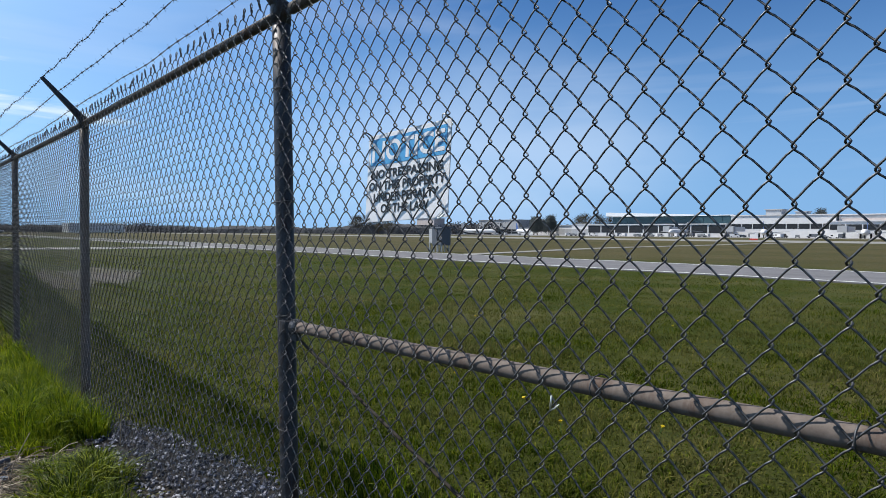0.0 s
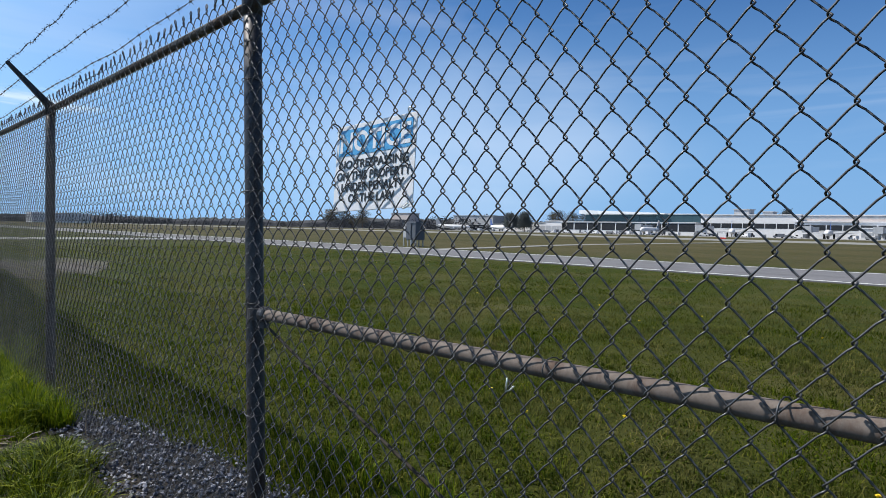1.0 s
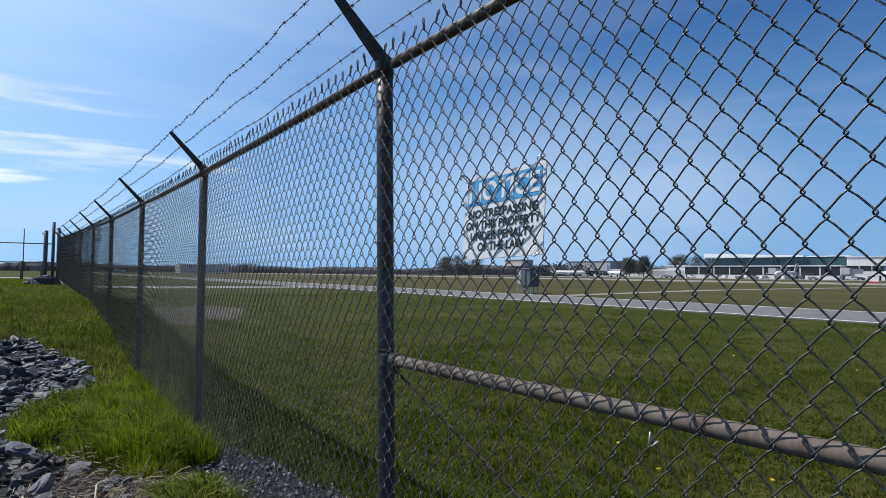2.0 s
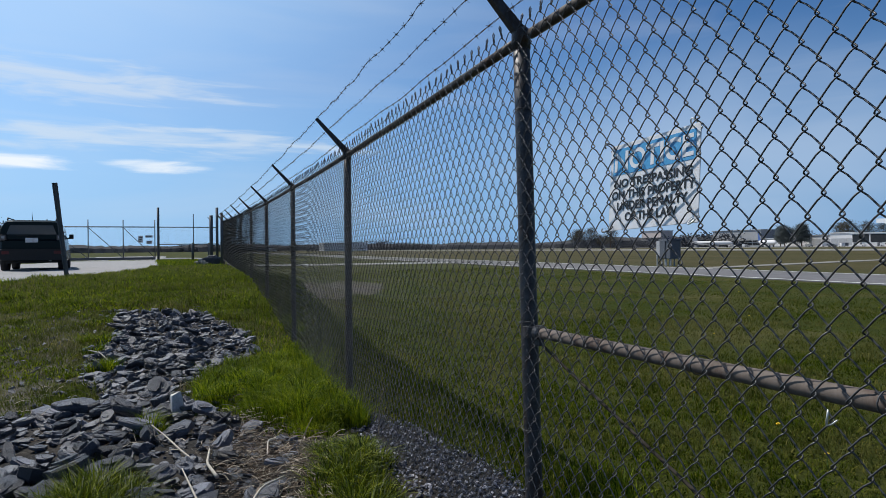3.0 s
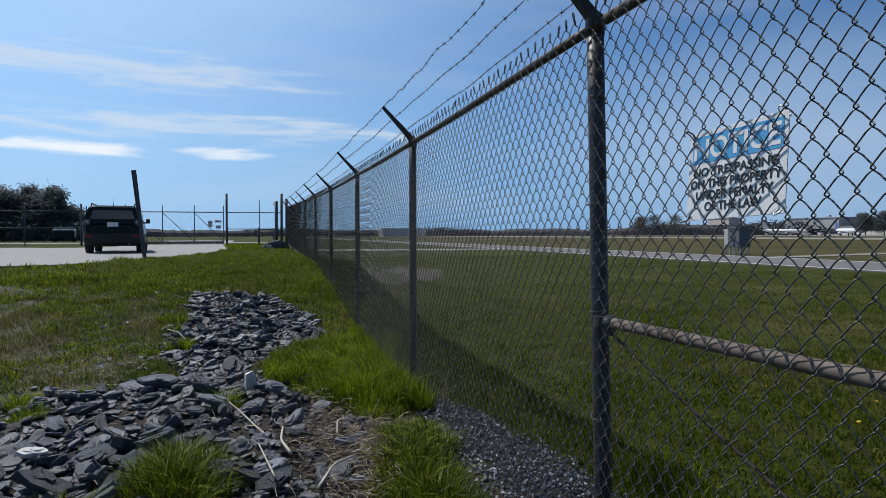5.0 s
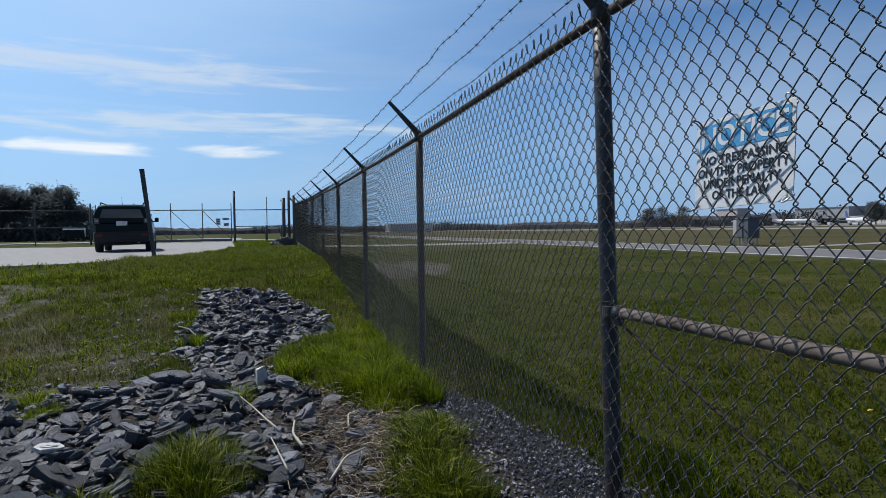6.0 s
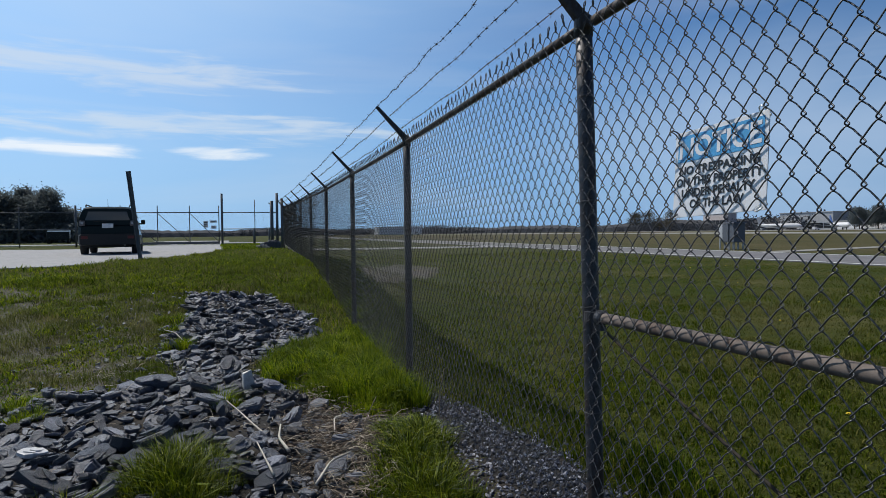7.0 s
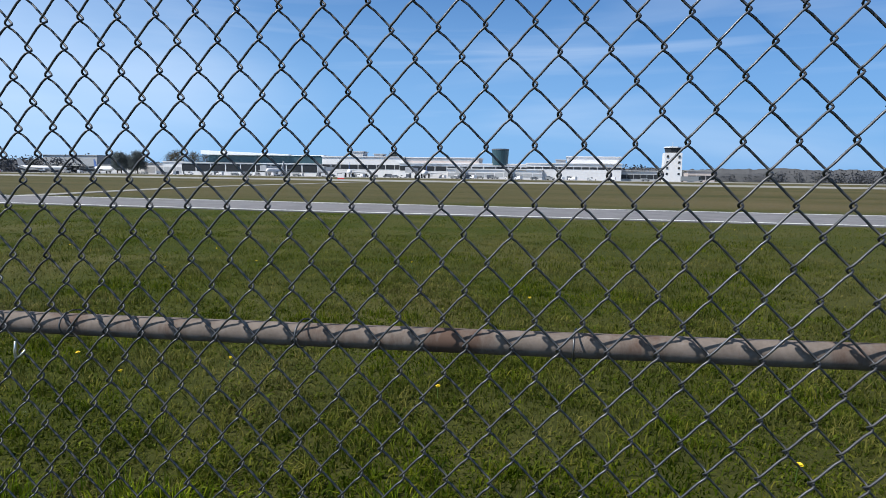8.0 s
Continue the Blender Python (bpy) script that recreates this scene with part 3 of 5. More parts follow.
# wire ties that hold the mesh to the rails
rng = np.random.default_rng(8)
for y in np.arange(-0.42, -BAY, -0.47):
    b = Build()
    a = np.linspace(-0.4, 2 * np.pi - 0.2, 14)
    b.tube(np.c_[-0.014 + 0.033 * np.cos(a), y + 0.01 * np.sin(a * 0.5), mid_z - 0.0205 * y + 0.0255 * np.sin(a)], 0.0018, 5, True)
    part("wire_tie", b, M_WIRE, fence, smooth=True)
b = Build()
ty, tz = (float(q) for q in knot(0, 0))
b.tube([(-0.047, ty + 0.004, tz - 0.004), (-0.052, ty - 0.001, tz + 0.010), (-0.053, ty - 0.004, tz + 0.030)], [0.0022, 0.0026, 0.0022], 6)
b.tube([(-0.047, ty + 0.004, tz - 0.004), (-0.050, ty - 0.010, tz + 0.002), (-0.050, ty - 0.022, tz + 0.014)], [0.0022, 0.0018, 0.0014], 6)
part("loose_tie", b, M_TIE, fence, "bent bright aluminium tie end", smooth=True)


# ---- warning sign ----
def lettering(text, height, width, thick, mat, name, parent, at):
    """Solid letters of the built-in font, fitted to a width."""
    c = bpy.data.curves.new(name, "FONT")
    c.body, c.align_x, c.align_y, c.size, c.extrude, c.offset = text, "CENTER", "CENTER", 1.0, 0.0, 0.028
    c.resolution_u = 4
    tmp = bpy.data.objects.new(name, c)
    scene.collection.objects.link(tmp)
    dep = bpy.context.evaluated_depsgraph_get()
    dep.update()
    me = bpy.data.meshes.new_from_object(tmp.evaluated_get(dep))
    scene.collection.objects.unlink(tmp)
    bpy.data.objects.remove(tmp)
    co = np.zeros(len(me.vertices) * 3)
    me.vertices.foreach_get("co", co)
    co = co.reshape(-1, 3)
    lo, hi = co.min(0), co.max(0)
    co[:, 0] = (co[:, 0] - (lo[0] + hi[0]) / 2) * width / (hi[0] - lo[0])
    co[:, 1] = (co[:, 1] - (lo[1] + hi[1]) / 2) * height / (hi[1] - lo[1])
    co[:, 2] = thick
    me.vertices.foreach_set("co", co.ravel())
    me.update()
    me.materials.clear()
    me.materials.append(mat)
    ob = new(name, me)
    ob.parent = parent
    ob.matrix_basis = at
    return ob


SIGN_W, SIGN_H = 0.360, 0.268
sign = empty("warning_sign", (PLANE + 0.017, -0.709, 1.181))
# local x runs to the reader's right along the fence, local z is the sign's face
sign.matrix_basis = Matrix.Translation((PLANE + 0.024, -0.700, 1.170)) @ Matrix(((0, 0, -1, 0), (-1, 0, 0, 0), (0, 1, 0, 0), (0, 0, 0, 1))) @ pose(0, 0, 0, -5.0, 1.5, 2.0)
tagged(sign, "white notice board with blue heading, wired behind the mesh", "sign")
b = Build()
b.box((-SIGN_W / 2, -SIGN_H / 2, -0.003), (SIGN_W / 2, SIGN_H / 2, 0.0))
part("board", b, M_SIGN, sign, bevel=0.001)
b = Build()
b.box((-SIGN_W / 2 + 0.014, 0.038, -0.0005), (SIGN_W / 2 - 0.014, SIGN_H / 2 - 0.014, 0.0010))
part("heading_band", b, M_SIGNBLUE, sign, "faded blue heading band")
lettering("NOTICE", 0.063, 0.318, 0.0018, M_SIGN, "heading", sign, pose(0, 0.079, 0))
for text, w, y in (("NO TRESPASSING", 0.312, 0.010), ("ON THIS PROPERTY", 0.335, -0.026), ("UNDER PENALTY", 0.285, -0.061), ("OF THE LAW", 0.210, -0.095)):
    lettering(text, 0.027, w, 0.0014, M_SIGNBLACK, "text_line", sign, pose(0, y, 0))
for x in (-1, 1):
    for y in (-1, 1):
        b = Build()
        a = np.linspace(0, 5.6, 14)
        b.tube(np.c_[x * (SIGN_W / 2 - 0.008) + 0.014 * np.cos(a) * x, y * (SIGN_H / 2 - 0.006) + 0.012 * np.sin(a) * y, 0.010 + 0.016 * np.sin(a * 0.9 + 0.5)], 0.0024, 5)
        part("wire_tie", b, M_TIE if x > 0 else M_WIRE, sign, "twisted wire tie", smooth=True)


# ---- driveway and the roads beyond the gate ----
sheet("driveway", [(-30, 9.5), (-12, 11.3), (-6.2, 12.3), (-5.2, 12.8), (-4.1, 14.8), (-3.2, 17.5), (-2.75, 20.5), (-2.5, 26), (-2.9, 33), (-3.3, 41), (-3.4, 60), (-4.5, 90), (-12, 160)],
      [(-30, 36), (-24, 37), (-18, 36.5), (-14.5, 34.5), (-12, 33), (-10.5, 32.5), (-9.6, 33), (-8.8, 35), (-8.4, 37), (-8.3, 41), (-9, 60), (-13, 90), (-24, 160)], 60, M_ASPHALT, 0.03, "pale worn asphalt driveway leading to the gate", "driveway")
sheet("service_road", [(-60, 49.5), (-20, 49.5), (20, 47.0)], [(-60, 55.5), (-20, 55.5), (20, 51.5)], 30, M_ASPHALT, 0.036, "pale asphalt service road behind the gate", "road")

rng = np.random.default_rng(11)


def inside(poly, x, y):
    x, y = np.asarray(x), np.asarray(y)
    hit = np.zeros(x.shape, bool)
    n = len(poly)
    for i in range(n):
        (x0, y0), (x1, y1) = poly[i], poly[(i + 1) % n]
        with np.errstate(divide="ignore", invalid="ignore"):
            cut = (x1 - x0) * (y - y0) / (y1 - y0 + 1e-12) + x0
        hit ^= ((y0 > y) != (y1 > y)) & (x < cut)
    return hit


ROCKS = [(-2.35, 8.8), (-1.1, 8.3), (-0.5, 6.9), (-0.5, 5.7), (-1.15, 4.6), (-1.4, 4.0), (-1.2, 3.1), (-0.55, 2.25), (-0.72, 1.55), (-0.86, 0.6), (-0.8, -0.8), (-3.4, -0.8), (-3.7, 2.6), (-2.9, 3.6), (-2.3, 3.75), (-2.0, 4.3), (-2.3, 4.9), (-2.4, 6.3), (-2.2, 7.2)]
GRAVEL = [(-0.10, 3.1), (0.08, 2.7), (0.28, 1.95), (0.44, 1.05), (0.46, 0.3), (0.28, -0.6), (-0.2, -1.2), (-0.5, -0.9), (-0.30, 0.3), (-0.22, 0.8), (-0.20, 1.4), (-0.16, 2.2)]
DRIVE = [(-30, 9.5), (-12, 11.3), (-6.2, 12.3), (-5.2, 12.8), (-4.1, 14.8), (-3.2, 17.5), (-2.75, 20.5), (-2.5, 26), (-2.9, 33), (-3.3, 41), (-30, 41)]


def patch(name, poly, mat, lift, label, category):
    """A bed of bare ground inside an outline, with a frayed edge."""
    p = np.array(poly)
    xs, ys = np.arange(p[:, 0].min(), p[:, 0].max(), 0.06), np.arange(p[:, 1].min(), p[:, 1].max(), 0.06)
    X, Y = np.meshgrid(xs, ys, indexing="ij")
    n, m = X.shape
    keep = inside(poly, X[:-1, :-1] + 0.03 + 0.05 * np.sin(9 * Y[:-1, :-1]), Y[:-1, :-1] + 0.03 + 0.05 * np.sin(11 * X[:-1, :-1]))
    i, j = np.nonzero(keep)
    q = np.stack([i * m + j, (i + 1) * m + j, (i + 1) * m + j + 1, i * m + j + 1], -1)
    v = np.stack([X, Y, ground_z(X, Y) + lift], -1).reshape(-1, 3)
    used, inv = np.unique(q.ravel(), return_inverse=True)
    ob = part(name, Build().add(v[used], inv.reshape(-1, 4)), mat, smooth=True)
    return tagged(ob, label, category, kind="structure")


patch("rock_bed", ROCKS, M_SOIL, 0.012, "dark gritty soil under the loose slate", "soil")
M_GRIT = speckled("grey grit with thin moss", (0.035, 0.032, 0.024), (0.19, 0.175, 0.145), 60, 0.95, big=(0.055, 0.066, 0.020), bump_by=1.0, bump_d=0.03)
patch("gritty_verge", [(-9, 2.6), (-3.6, 2.4), (-2.9, 3.6), (-2.4, 4.2), (-2.5, 6.5), (-2.7, 8.6), (-4.0, 9.4), (-6.5, 10.2), (-9, 10.0)], M_GRIT, 0.006, "thin gritty verge of grey soil and moss", "soil")
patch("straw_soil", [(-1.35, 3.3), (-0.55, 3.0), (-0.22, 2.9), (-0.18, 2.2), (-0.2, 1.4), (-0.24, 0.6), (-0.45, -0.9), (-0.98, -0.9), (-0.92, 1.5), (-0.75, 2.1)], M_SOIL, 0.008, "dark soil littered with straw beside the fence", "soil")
M_BARE = speckled("bare pinkish soil", (0.052, 0.045, 0.038), (0.105, 0.090, 0.080), 9, 0.95, big=(0.06, 0.062, 0.022), bump_by=0.8, bump_d=0.02)
patch("bare_patch", [(0.8, 9.4), (1.5, 9.8), (2.6, 12.8), (4.3, 16.5), (5.5, 20.2), (4.5, 23.2), (3.4, 20.5), (2.0, 15.2), (0.9, 11.2)], M_BARE, 0.016, "bare pinkish soil worn through the field grass", "soil")
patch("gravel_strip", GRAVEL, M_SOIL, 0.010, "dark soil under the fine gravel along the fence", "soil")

# ---- slate rocks ----
def slate_material():
    m, nt, b = material("split grey slate", 0.42, 0, 0.55)
    grain = noise_tex(nt, 9, 6, 0.6, stretch=(1, 1, 4))
    fine = noise_tex(nt, 60, 7, 0.7, stretch=(1, 1, 3))
    col = ramp(nt, grain, [(0.30, (0.042, 0.046, 0.060)), (0.55, (0.076, 0.081, 0.100)), (0.75, (0.128, 0.134, 0.155))])
    col = mix(nt, 1.0, col, ramp(nt, fine, [(0.3, (0.72, 0.72, 0.74)), (0.7, (1.2, 1.2, 1.18))]), "MULTIPLY")
    tone = ramp(nt, nt.nodes.new("ShaderNodeObjectInfo").outputs["Random"], [(0.0, (0.28, 0.29, 0.33)), (0.45, (0.62, 0.64, 0.68)), (0.78, (1.35, 1.35, 1.35)), (0.93, (2.2, 2.15, 2.1)), (1.0, (4.5, 4.4, 4.3))])
    isl = ramp(nt, nt.nodes.new("ShaderNodeNewGeometry").outputs["Random Per Island"], [(0.0, (0.45, 0.46, 0.50)), (0.8, (1.15, 1.15, 1.12)), (1.0, (1.7, 1.65, 1.6))])
    col = mix(nt, 1.0, mix(nt, 1.0, col, tone, "MULTIPLY"), isl, "MULTIPLY")
    nt.links.new(col, b.inputs["Base Color"])
    bump(nt, b, mix(nt, 0.5, grain, fine), 0.9, 0.02)
    return m


M_SLATE = slate_material()
M_PEBBLE = island_varied("crushed grey stone", [(0.018, 0.021, 0.034), (0.050, 0.056, 0.082), (0.115, 0.122, 0.155), (0.38, 0.38, 0.43)], 0.6, 0.4)


def slab(r, flat, rng, leaves=2):
    """An irregular split slab about one unit across, its top cleft into thinner leaves: points, quads, tris."""
    n = int(rng.integers(9, 14))
    a = np.sort(np.arange(n) * 2 * np.pi / n + rng.uniform(-0.26, 0.26, n))
    # straight broken sides: the outline of a few cut corners
    cuts = rng.uniform(0, 6.28, 5)
    depth = rng.uniform(0.55, 0.92, 5)
    rad = np.min([d / np.clip(np.cos(a - c), 0.45, 1) for c, d in zip(cuts, depth)] + [np.ones(n)], axis=0) * rng.uniform(0.93, 1.04, n)
    el = rng.uniform(0.45, 0.85)
    base = np.c_[np.cos(a) * rad, np.sin(a) * rad * el]
    shift = rng.uniform(-0.10, 0.10, 2)
    z = flat
    slope = rng.uniform(-0.35, 0.35, 2)
    tip = lambda p: (p @ slope) * z
    rings = [np.c_[base * 0.80, np.full(n, -z * 0.5)], np.c_[base * rng.uniform(0.93, 1.0, (n, 1)), np.full(n, -z * 0.2)], np.c_[base, np.full(n, z * 0.28) + tip(base) + rng.uniform(-0.1, 0.1, n) * z],
             np.c_[base * 0.93 + shift * 0.4, np.full(n, z * 0.45) + tip(base) + rng.uniform(-0.07, 0.07, n) * z]]
    v = np.concatenate(rings) * r
    q = []
    for k in range(3):
        for i in range(n):
            q.append((k * n + i, k * n + (i + 1) % n, (k + 1) * n + (i + 1) % n, (k + 1) * n + i))
    t = [(0, i + 1, i) for i in range(1, n - 1)] + [(3 * n, 3 * n + i, 3 * n + i + 1) for i in range(1, n - 1)]
    for k in range(leaves):
        turn = rng.uniform(0.3, 2.8)
        leaf = base @ np.array(((math.cos(turn), math.sin(turn)), (-math.sin(turn), math.cos(turn)))) * (rng.uniform(0.60, 0.82) - 0.22 * k) * (1, el) + shift + rng.uniform(-0.22, 0.22, 2)
        lo, hi = z * (0.25 + 0.18 * k), z * (0.58 + 0.17 * k)
        top = np.concatenate([np.c_[leaf, np.full(n, lo) + tip(leaf)], np.c_[leaf * 0.95, np.full(n, hi) + tip(leaf) + rng.uniform(-0.06, 0.06, n) * z]]) * r
        o = len(v)
        v = np.concatenate([v, top])
        q += [(o + i, o + (i + 1) % n, o + n + (i + 1) % n, o + n + i) for i in range(n)]
        t += [(o + n, o + n + i, o + n + i + 1) for i in range(1, n - 1)]
    return v, q, t


slabs = []
for n in range(30):
    v, q, t = slab(1.0, rng.uniform(0.28, 0.66), rng)
    slabs.append(Build().add(v, q, t).mesh("rock", M_SLATE))
spots = []
while len(spots) < 300:
    x, y = rng.uniform(-3.7, -0.4), rng.uniform(-0.3, 8.7)
    size = rng.choice([0.06, 0.08, 0.10, 0.125, 0.15], p=[0.12, 0.24, 0.32, 0.22, 0.10]) * rng.uniform(0.85, 1.2) * (1.12 if y < 3.5 else 0.95)
    if x > -0.95 and size > 0.085:
        continue
    if inside(ROCKS, np.array([x]), np.array([y]))[0] and all((x - a) ** 2 + (y - b) ** 2 > (0.42 * (size + c)) ** 2 for a, b, c in spots):
        spots.append((x, y, size))
    elif rng.random() < 0.0005:
        break
for n, (x, y, size) in enumerate(spots):
    ob = new("rock", slabs[n % len(slabs)])
    tilt = np.clip(rng.normal(0, 17, 2) + (7, 4), -40, 40)
    ob.matrix_basis = Matrix.Translation((x, y, float(ground_z(x, y)) + 0.012 + size * (0.16, 0.42, 0.24, 0.62)[n % 4])) @ Euler((radians(tilt[0]), radians(tilt[1]), rng.uniform(0, 6.28))).to_matrix().to_4x4() @ Matrix.Diagonal((size, size, size * (0.62 if size > 0.12 else 1.0), 1))
    tagged(ob, "loose split grey slate lying on the rock bed" if size < 0.1 else "large flat slab of grey slate on the rock bed", "rock", "loose slate rocks")
b = Build()
made = 0
while made < 5600:
    x, y = rng.uniform(-3.7, -0.3), rng.uniform(-0.5, 9.0)
    far = rng.random() < 0.09
    if inside(ROCKS, np.array([x]), np.array([y]))[0] or (far and y > 1.2 and x < -0.9):
        size = rng.uniform(0.045, 0.10) if made < 1000 and not far else rng.uniform(0.014, 0.048)
        v, q, t = slab(size, rng.uniform(0.25, 0.7), rng, 0 if size < 0.05 else 1)
        rot = np.array(Euler((rng.normal(0, 0.33), rng.normal(0, 0.33), rng.uniform(0, 6.28))).to_matrix())
        b.add(v @ rot.T + (x, y, float(ground_z(x, y)) + 0.01 + size * rng.uniform(0.1, 0.5)), q, t)
        made += 1
tagged(part("slate_chips", b, M_SLATE), "small grey slate chips strewn between the rocks", "rock chips", kind="stuff")

b = Build()
octa_q = np.array([(0, 2, 4), (2, 1, 4), (1, 3, 4), (3, 0, 4), (2, 0, 5), (1, 2, 5), (3, 1, 5), (0, 3, 5)])
n = 9000
px, py = rng.uniform(-0.6, 0.55, n), rng.uniform(-1.3, 3.2, n)
ok = inside(GRAVEL, px + rng.normal(0, 0.03, n), py + rng.normal(0, 0.05, n))
px, py = px[ok], py[ok]
n = len(px)
unit = np.array([(1, 0, 0), (-1, 0, 0), (0, 1, 0), (0, -1, 0), (0, 0, 1), (0, 0, -1)], float)
rad = rng.uniform(0.007, 0.017, (n, 1, 1)) * rng.uniform(0.6, 1.25, (n, 6, 1))
ang = rng.uniform(0, 6.28, n)
tl = rng.normal(0, 0.6, n)
ca, sa, ct, st = np.cos(ang), np.sin(ang), np.cos(tl), np.sin(tl)
one = np.ones(n)
R = np.stack([np.stack([ca, -sa * ct, sa * st], -1), np.stack([sa, ca * ct, -ca * st], -1), np.stack([0 * one, st, ct], -1)], 1)
v = np.einsum("nij,nkj->nki", R, unit[None] * rad * np.array((1, 0.85, 0.65))) + np.stack([px, py, ground_z(px, py) + 0.014 + rng.uniform(0, 0.012, n)], -1)[:, None]
b.add(v.reshape(-1, 3), (), (octa_q[None] + 6 * np.arange(n)[:, None, None]).reshape(-1, 3))
tagged(part("gravel", b, M_PEBBLE), "fine crushed grey gravel under the fence", "gravel", kind="stuff")

# ---- grass ----
M_GRASS = island_varied("short field grass", [(0.020, 0.037, 0.002), (0.047, 0.075, 0.003), (0.084, 0.118, 0.004), (0.150, 0.146, 0.022)], 0.7, 0.04, 0.55, [(0.070, 0.074, 0.014), (0.22, 0.195, 0.078)], translucent=0.5, mottle=2.6)
M_LUSH = island_varied("bright spring grass", [(0.014, 0.032, 0.002), (0.060, 0.110, 0.003), (0.178, 0.245, 0.005), (0.31, 0.34, 0.02)], 0.5, 0.12, 0.9, [(0.050, 0.084, 0.005), (0.175, 0.220, 0.016)], translucent=0.45, mottle=3.0)
M_DULL = island_varied("dull thin verge grass", [(0.058, 0.064, 0.018), (0.108, 0.116, 0.030), (0.165, 0.162, 0.056), (0.25, 0.225, 0.12)], 0.7, 0.08, 0.8, [(0.066, 0.092, 0.014), (0.135, 0.165, 0.022)], translucent=0.4, mottle=2.2)
# for the broad field leaves, and the strip that deepens the fence's shade
M_DEEP = island_varied("deep green leaves and fence shade", [(0.022, 0.038, 0.002), (0.046, 0.072, 0.004), (0.080, 0.112, 0.006), (0.12, 0.125, 0.018)], 0.65, 0.08, translucent=0.3, mottle=3.0)
M_TUFT = island_varied("deep green tuft grass", [(0.010, 0.020, 0.001), (0.040, 0.064, 0.003), (0.115, 0.160, 0.005), (0.26, 0.28, 0.02)], 0.5, 0.2, translucent=0.3)
M_STRAW = island_varied("dead straw", [(0.08, 0.058, 0.042), (0.19, 0.145, 0.105), (0.52, 0.46, 0.37)], 0.7, 0.2)


def blades(x, y, h, w, lean, rng, way=None):
    """Curved blades standing on the ground at x, y, leaning any way or the given way."""
    n = len(x)
    a, d = rng.uniform(0, 6.28, n), rng.uniform(0, 6.28, n)
    d = d if way is None else way
    side = np.stack([np.cos(a), np.sin(a), 0 * a], -1) * (w * 0.5)[:, None]
    over = np.stack([np.cos(d), np.sin(d), 0 * d], -1) * (lean * h)[:, None]
    base = np.stack([x, y, ground_z(x, y) - 0.004], -1)
    up = np.stack([0 * h, 0 * h, h], -1)
    mid = base + up * 0.58 + over * 0.32
    tip = base + up * (1 - 0.3 * np.clip(lean, 0, 1))[:, None] + over
    v = np.stack([base - side, base + side, mid + side * 0.75, mid - side * 0.75, tip], 1).reshape(-1, 3)
    k = 5 * np.arange(n)[:, None]
    return v, k + np.array([[0, 1, 2, 3]]), k + np.array([[3, 2, 4]])


LATTICE = np.random.default_rng(77).random((64, 64))


def lumps(x, y, cell):
    """Smooth random hillocks of a given width, between 0 and 1."""
    u, v = x / cell + 31.7, y / cell + 17.3
    i, j = np.floor(u).astype(int), np.floor(v).astype(int)
    f, g = u - i, v - j
    f, g = f * f * (3 - 2 * f), g * g * (3 - 2 * g)
    at = lambda a, b: LATTICE[a % 64, b % 64]
    return (at(i, j) * (1 - f) + at(i + 1, j) * f) * (1 - g) + (at(i, j + 1) * (1 - f) + at(i + 1, j + 1) * f) * g


def clumpy(x, y):
    return 0.42 * lumps(x, y, 0.13) + 0.33 * lumps(x + 5, y, 0.42) + 0.25 * lumps(x, y + 9, 1.5)


def lawn(name, mat, n, box, h, w, lean, label, skip=(), only=None, thin=0.0, fade=0.0):
    r = np.random.default_rng(len(name) * 31 + n)
    x, y = r.uniform(box[0], box[1], n), r.uniform(box[2], box[3], n)
    keep = r.random(n) > thin * (clumpy(x + 3, y) < 0.43)
    if fade:
        keep &= r.random(n) < np.exp(-np.clip(np.hypot(x + 1.2, y + 2.1) - 3, 0, 99) / fade)
    for poly in skip:
        keep &= ~inside(poly, x + r.normal(0, 0.06, n), y + r.normal(0, 0.06, n))
    if only is not None:
        keep &= only(x, y, r)
    x, y = x[keep], y[keep]
    tall = (0.30 + 2.6 * np.clip(clumpy(x, y) - 0.2, 0, 1) ** 1.25) * r.uniform(0.5, 1.3, len(x))
    v, q, t = blades(x, y, h * tall, w * r.uniform(0.6, 1.3, len(x)), lean * r.uniform(0.2, 1.6, len(x)), r)
    return tagged(part(name, Build().add(v, q, t), mat), label, "grass", kind="stuff")


lawn("field_grass", M_GRASS, 760000, (0.08, 13, -7, 13), 0.060, 0.0080, 0.95, "short uneven green grass on the field behind the fence", [GRAVEL], thin=0.30, fade=4.8)
# added strip, densest at its outer edge, imitating the fence's dark shadow band
lawn("unmown_strip", M_DEEP, 46000, (0.06, 1.1, -5, 14), 0.125, 0.0070, 0.5, "longer grass along the fence's foot, added for its shadow band", [GRAVEL], thin=0.5, only=lambda x, y, r: r.random(len(x)) < np.clip((0.97 - x) * 9 + 0.5 * np.sin(4.1 * y) * np.sin(1.9 * y + 1), 0, 1) * (0.5 + 0.5 * (x > 0.62)))
lawn("clover_leaves", M_DEEP, 70000, (0.8, 6.5, -5, 7), 0.034, 0.017, 1.3, "low broad leaves among the field grass", [GRAVEL], thin=0.95, fade=4.0)
lawn("far_field_grass", M_GRASS, 130000, (4, 18.5, -14, 34), 0.045, 0.012, 0.75, "mown green grass reaching to the taxiway", thin=0.35)
lawn("verge_grass", M_DULL, 190000, (-9, -0.9, 1.0, 13), 0.048, 0.0062, 1.0, "thin dull grass on the gritty verge", [ROCKS, DRIVE], thin=0.22)
